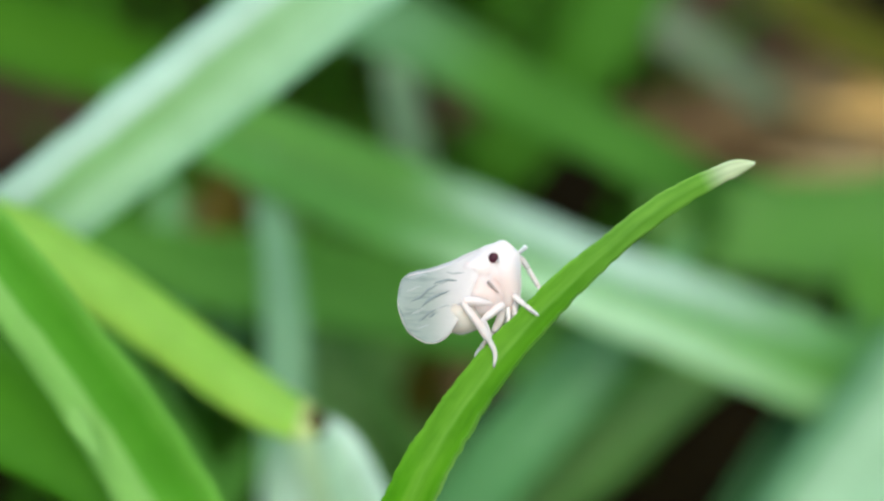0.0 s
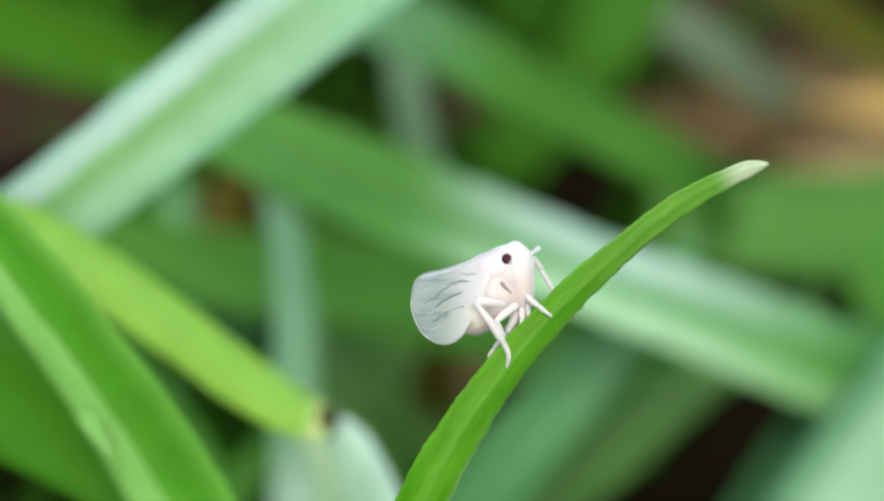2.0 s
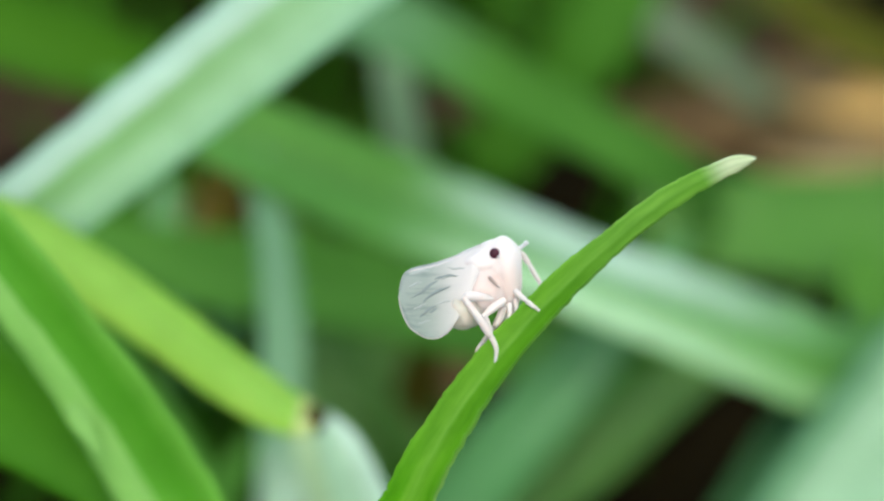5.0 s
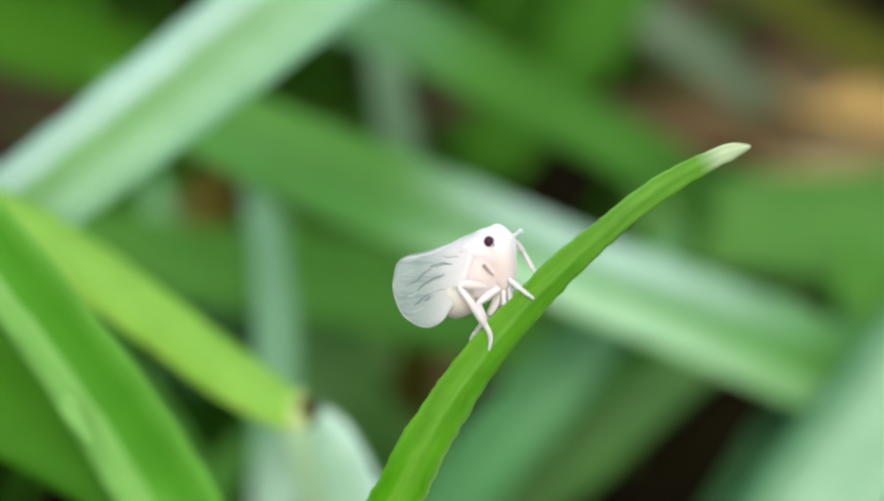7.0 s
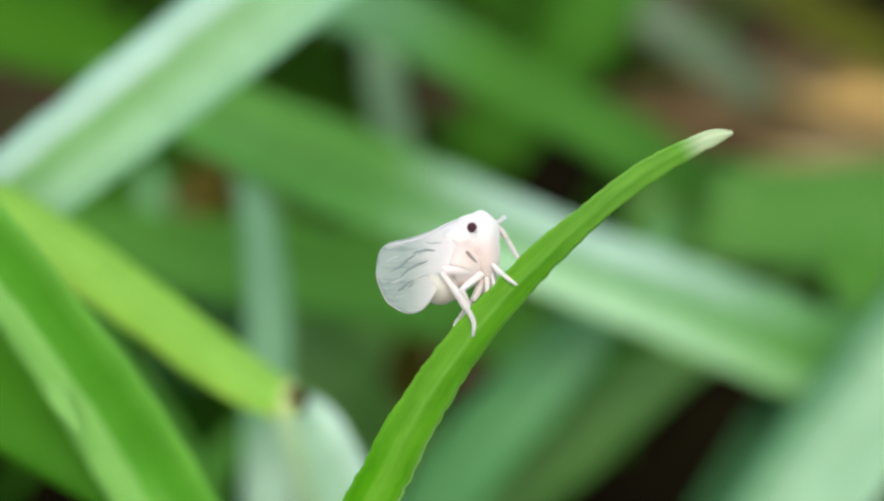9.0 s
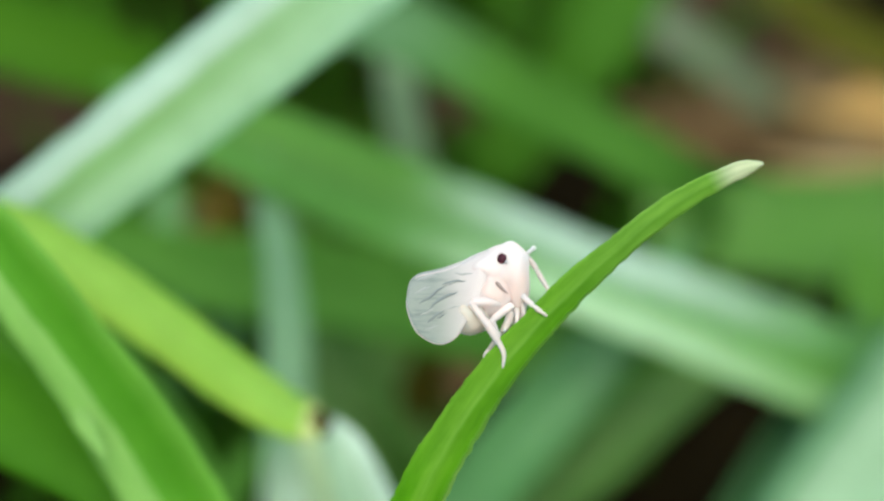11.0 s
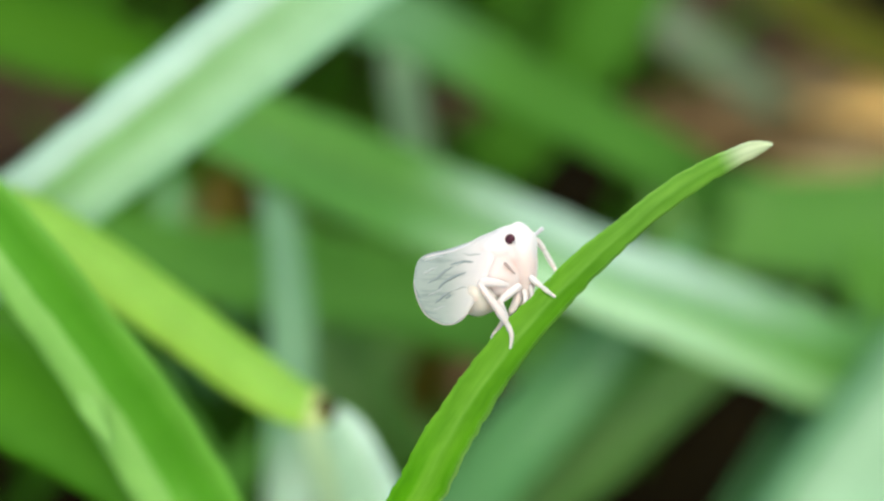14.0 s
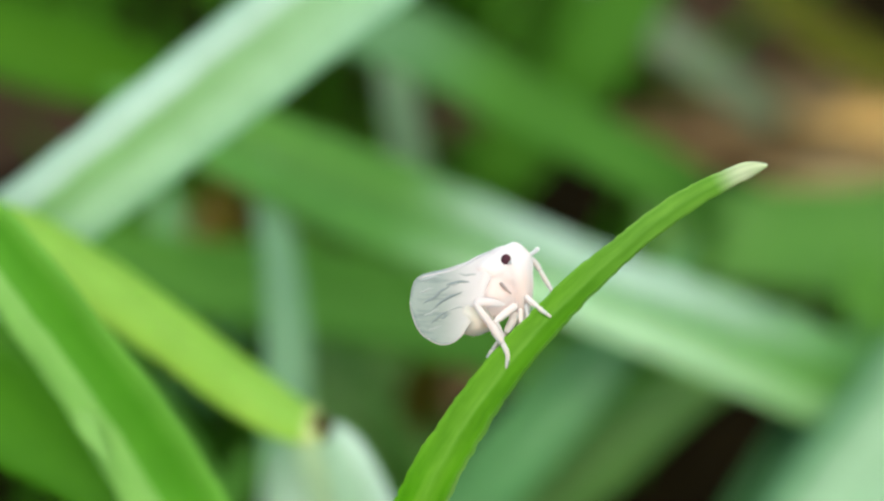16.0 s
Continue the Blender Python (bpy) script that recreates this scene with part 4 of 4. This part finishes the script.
def loft(sections, sides=28, steps=40):
    """A closed rounded body through sections: centre x, y, z and half sizes across x and z; stacked along y."""
    bm = bmesh.new()
    rings = []
    for i in range(steps + 1):
        x, y, z, a, b = spline(sections, i / steps)
        ring = []
        for k in range(sides):
            q = 2 * math.pi * k / sides
            bump = 1 + 0.018 * noise.noise((x * 0.05 + math.cos(q), y * 0.05, math.sin(q)))
            ring.append(bm.verts.new((x + max(a, 0.5) * math.cos(q) * bump, y, z + max(b, 0.5) * math.sin(q) * bump)))
        rings.append(ring)
    for u, v in zip(rings, rings[1:]):
        for k in range(sides):
            bm.faces.new((u[k], u[(k + 1) % sides], v[(k + 1) % sides], v[k]))
    bm.faces.new(rings[0])
    bm.faces.new(rings[-1])
    return scaled(bm)


def ball(centre, radii, turn=0, lumps=0.03, flat=0.0):
    """An ellipsoid with a slightly uneven skin."""
    bm = bmesh.new()
    bmesh.ops.create_uvsphere(bm, u_segments=32, v_segments=20, radius=1)
    for v in bm.verts:
        v.co *= 1 + lumps * noise.noise(v.co * 2.1)
    bmesh.ops.transform(bm, matrix=Matrix.Translation(centre) @ pose(0, 0, 0, 0, 0, turn) @ Matrix.Diagonal((*radii, 1)), verts=bm.verts)
    return scaled(bm)


def limb(points, radii):
    bm = bmesh.new()
    tube(bm, points, radii, 14)
    return scaled(bm)


# head with its long face, from crown to beak
def fused(pieces):
    """Several closed forms in one mesh, whose skins a remesh grows together."""
    whole = bmesh.new()
    for bm in pieces:
        me = bpy.data.meshes.new("form")
        bm.to_mesh(me)
        bm.free()
        whole.from_mesh(me)
        bpy.data.meshes.remove(me)
    bmesh.ops.recalc_face_normals(whole, faces=whole.faces)
    return whole


face_form = loft([(40, 95, 0, 5, 8), (40, 91, 0, 12, 20), (39, 83, 0, 22, 34), (38, 71, 0, 33, 44), (39, 56, 0, 35, 48), (42, 38, 0, 32, 46),
                  (47, 14, 0, 28, 40), (51, -10, 0, 21, 31), (54, -32, 0, 13, 21), (53, -52, 0, 6, 10)])
head = part("head", fused([face_form, ball((10, 48, 0), (58, 30, 46), 20), ball((30, 40, 0), (34, 36, 44)), ball((18, 64, 0), (34, 23, 34), 24), ball((6, 16, 0), (42, 38, 47), -20), ball((4, -1, 0), (45, 49, 53), -20)]), wax_white, insect, "white head grown together with the pinkish thorax")
skin = head.modifiers.new("skin", "REMESH")
skin.mode, skin.voxel_size, skin.use_smooth_shade = "VOXEL", 2.2 * UNIT, True
soften = head.modifiers.new("soften", "SMOOTH")
soften.factor, soften.iterations = 0.6, 14
eye = part("eye", ball((24, 63.5, 43), (9, 9.5, 7)), eye_dark, head, "dark maroon compound eye")
# the eye's highlight, added as a small white bead
part("eye_glint", ball((31, 57.5, 46), (3.4, 3, 4)), wax_white, eye, "white bead added for the highlight on the eye")
part("eye", ball((24, 63.5, -43), (9, 9.5, 7)), eye_dark, head, "dark maroon compound eye")
part("antenna", limb([(66, 70, -6), (76, 77, -4), (84, 84, -2)], [5, 3.6, 5]), wax_white, head)
part("antenna", limb([(14, 22, 45), (21, 14, 50), (33, 2, 50)], [3.6, 3.0, 1.2]), wax_shade, head, "small antenna, coloured dark for the shade behind the cheek")
part("mouthpart", limb([(60, -14, 22), (63, -40, 26), (59, -60, 26)], [4.5, 4, 2]), leg_white, head)
part("mouthpart", limb([(50, -24, 28), (51, -46, 32), (47, -66, 30)], [5, 4, 2]), leg_white, head)
part("beak", limb([(53, -34, 4), (49, -52, 6), (46, -66, 8)], [7, 5, 2.5]), leg_white, head)

abdomen = part("abdomen", ball((-31, -29, 0), (46, 44, 50), 10), wax_cream, insect, "cream coloured abdomen")
for k in range(4):
    ring = bmesh.new()
    bmesh.ops.create_cone(ring, segments=28, radius1=1, radius2=1, depth=0.12)
    bmesh.ops.transform(ring, matrix=Matrix.Translation((-62 + 15 * k, -30 + 2 * k, 0)) @ pose(0, 0, 0, 0, 90, 0) @ Matrix.Diagonal((42 - abs(k - 2) * 2, 40 - abs(k - 1.8) * 2.4, 30, 1)), verts=ring.verts)
    part("segment", scaled(ring), wax_cream, abdomen)

# forewings: x, upper edge, lower edge, from the shoulder to the rounded end
WING = ((14, 85, 40), (0, 80, 16), (-16, 74, -8), (-30, 68, -32), (-42, 61, -54), (-52, 57, -70), (-64, 53, -81), (-78, 48, -87), (-94, 44, -87),
        (-110, 41, -80), (-124, 37, -70), (-133, 31, -57), (-139, 24, -42), (-143, 13, -28), (-145, 0, -12))


# its grey veins: places along each, thickness, whether faint
VEINS = ((((-82, 17), (-65, 23), (-40, 24)), 2.2, False), (((-122, -15), (-103, -4), (-89, 8), (-74, 17)), 2.2, False),
         (((-103, -25), (-89, -10), (-72, -2), (-53, 6)), 2.5, False), (((-108, -50), (-95, -38), (-78, -27)), 2.2, False),
         (((-127, 25), (-108, 31), (-91, 34)), 2.4, True), (((-91, -42), (-78, -34)), 2.0, False),
         (((-74, 17), (-58, 22)), 1.6, True), (((-120, -36), (-106, -30), (-96, -24)), 1.6, True),
         (((-78, -27), (-64, -22), (-50, -20)), 1.5, True), (((-130, 2), (-118, 8), (-104, 14)), 1.6, True),
         (((-60, 38), (-44, 36), (-28, 38)), 1.5, True), (((-112, -62), (-100, -58), (-90, -54)), 1.4, True))


def wing_point(x, q):
    """A place on the tented wing: q from 0 at the ridge to 1 at the lower edge."""
    xs = [w[0] for w in WING[::-1]]
    top = np.interp(x, xs, [w[1] for w in WING[::-1]])
    low = np.interp(x, xs, [w[2] for w in WING[::-1]])
    t = (14 - x) / 159
    spread = 46 * (1 - 0.55 * t**1.6) * min(1, 0.6 + 2.2 * t)
    z = 5 + spread * math.sin(q * math.pi * 0.62) ** (0.5 + 0.3 * t) + 3 * noise.noise((x * 0.03, q * 2, 1))
    return Vector((x, top + (low - top) * q, z))


def wing_at(x, y):
    xs = [w[0] for w in WING[::-1]]
    top = np.interp(x, xs, [w[1] for w in WING[::-1]])
    low = np.interp(x, xs, [w[2] for w in WING[::-1]])
    return wing_point(x, min(1, max(0, (top - y) / (top - low))))


def forewing(flip):
    bm = bmesh.new()
    grid = []
    for i in range(49):
        x = 14 - 159 * (1 - (1 - i / 48) ** 1.35)
        row = []
        for j in range(25):
            p = wing_point(x, j / 24)
            p.z += 0.6 * noise.noise((i * 0.22, j * 0.5, 4))
            row.append(bm.verts.new((p.x, p.y, p.z * flip)))
        grid.append(row)
    for a, b in zip(grid, grid[1:]):
        for j in range(24):
            bm.faces.new((a[j], a[j + 1], b[j + 1], b[j]))
    bmesh.ops.recalc_face_normals(bm, faces=bm.faces)
    bmesh.ops.solidify(bm, geom=bm.faces[:], thickness=1.2)
    return scaled(bm)


for flip in (1, -1):
    wing = part("forewing", forewing(flip), wing_white, insect, "milky white papery forewing")
    for path, r, faint in VEINS:
        line = []
        for k in range(7):
            x, y, _ = spline([(*q, 0) for q in path], k / 6)
            p = wing_at(x, y)
            line.append((p.x, p.y + 0.7 * math.sin(k * 2.0), (p.z + 0.3) * flip))
        part("vein", limb(line, [0.5, r * 0.8, r, r * 1.1, r, r * 0.7, 0.4]), wing_faint if faint else wing_vein, wing, "faint grey vein" if faint else "short grey vein")
    edge = [wing_point(x, 0.995) for x in (-50, -62, -78, -94, -110, -124, -134, -139, -143, -145)]
    ridge = [wing_point(x, 0.03) for x in (4, -16, -36, -58, -80, -102, -122, -134)]
    part("ridge", limb([(p.x, p.y - 2.2, p.z * flip) for p in ridge], [3.4, 3.4, 3.2, 3.0, 2.8, 2.5, 2.2, 1.0]), wax_white, wing)
    part("margin", limb([(p.x, p.y, p.z * flip) for p in edge], [1.4] * len(edge)), wax_white, wing)


def leg(label, femur, tibia, tarsus):
    """A jointed leg from three runs of (x, y, z, radius)."""
    top = part("leg", limb([p[:3] for p in femur], [p[3] * 0.88 for p in femur]), leg_white, insect, label)
    part("tibia", limb([p[:3] for p in tibia], [p[3] * 0.84 for p in tibia]), leg_white, top)
    part("tarsus", limb([p[:3] for p in tarsus], [p[3] * 0.86 for p in tarsus]), leg_white, top)


leg("pale hind leg braced on the blade", [(22, -16, 40, 6), (0, -13, 50, 9), (-18, -12, 54, 9.5), (-31, -13, 57, 8)], [(-32, -12, 58, 7), (-18, -32, 58, 7), (-2, -53, 53, 8.5), (12, -75, 45, 8.5), (18, -84, 42, 6.2)],
  [(16, -80, 43, 6), (27, -105, 36, 5), (25, -130, 28, 2.6)])
leg("pale middle leg braced on the blade", [(42, -18, 34, 8), (24, -31, 44, 8), (10, -42, 49, 6.5), (2, -49, 51, 4.5)], [(4, -43, 53, 6), (14, -66, 42, 6), (18, -80, 36, 5)], [(18, -80, 36, 5), (14, -92, 26, 4), (4, -100, 14, 2.5)])
leg("pale slender leg reaching down to the blade", [(42, -28, 16, 10), (35, -50, 16, 9), (25, -68, 14, 7)], [(24, -68, 12, 5.5), (12, -84, 10, 5.5), (2, -98, 6, 5)], [(2, -98, 6, 5), (-4, -106, 4, 4), (-8, -113, 3, 2.5)])
leg("pale front leg stretched to the blade", [(72, 66, -22, 5), (80, 56, -26, 6), (88, 44, -28, 6)], [(88, 44, -28, 5), (98, 26, -26, 5.5), (106, 12, -22, 5)], [(106, 12, -22, 5), (110, 6, -18, 4), (114, 2, -14, 2.5)])
leg("pale front leg stretched to the blade", [(60, -2, 26, 6), (70, -12, 42, 6), (80, -20, 48, 5)], [(80, -20, 48, 5), (88, -27, 50, 5), (95, -32, 49, 4)], [(95, -32, 48, 4), (99, -35, 47, 3.5), (103, -38, 44, 2.5)])
leg("pale leg tucked under the face", [(58, -14, 14, 7), (62, -28, 16, 6), (60, -40, 16, 5)], [(60, -40, 16, 4.5), (58, -50, 14, 4.5), (56, -56, 12, 4)], [(56, -56, 12, 4), (52, -62, 10, 3.5), (48, -66, 8, 2.5)])


def motions():
    """The insect sits still on its blade and the air is calm: only the camera moves."""


motions()
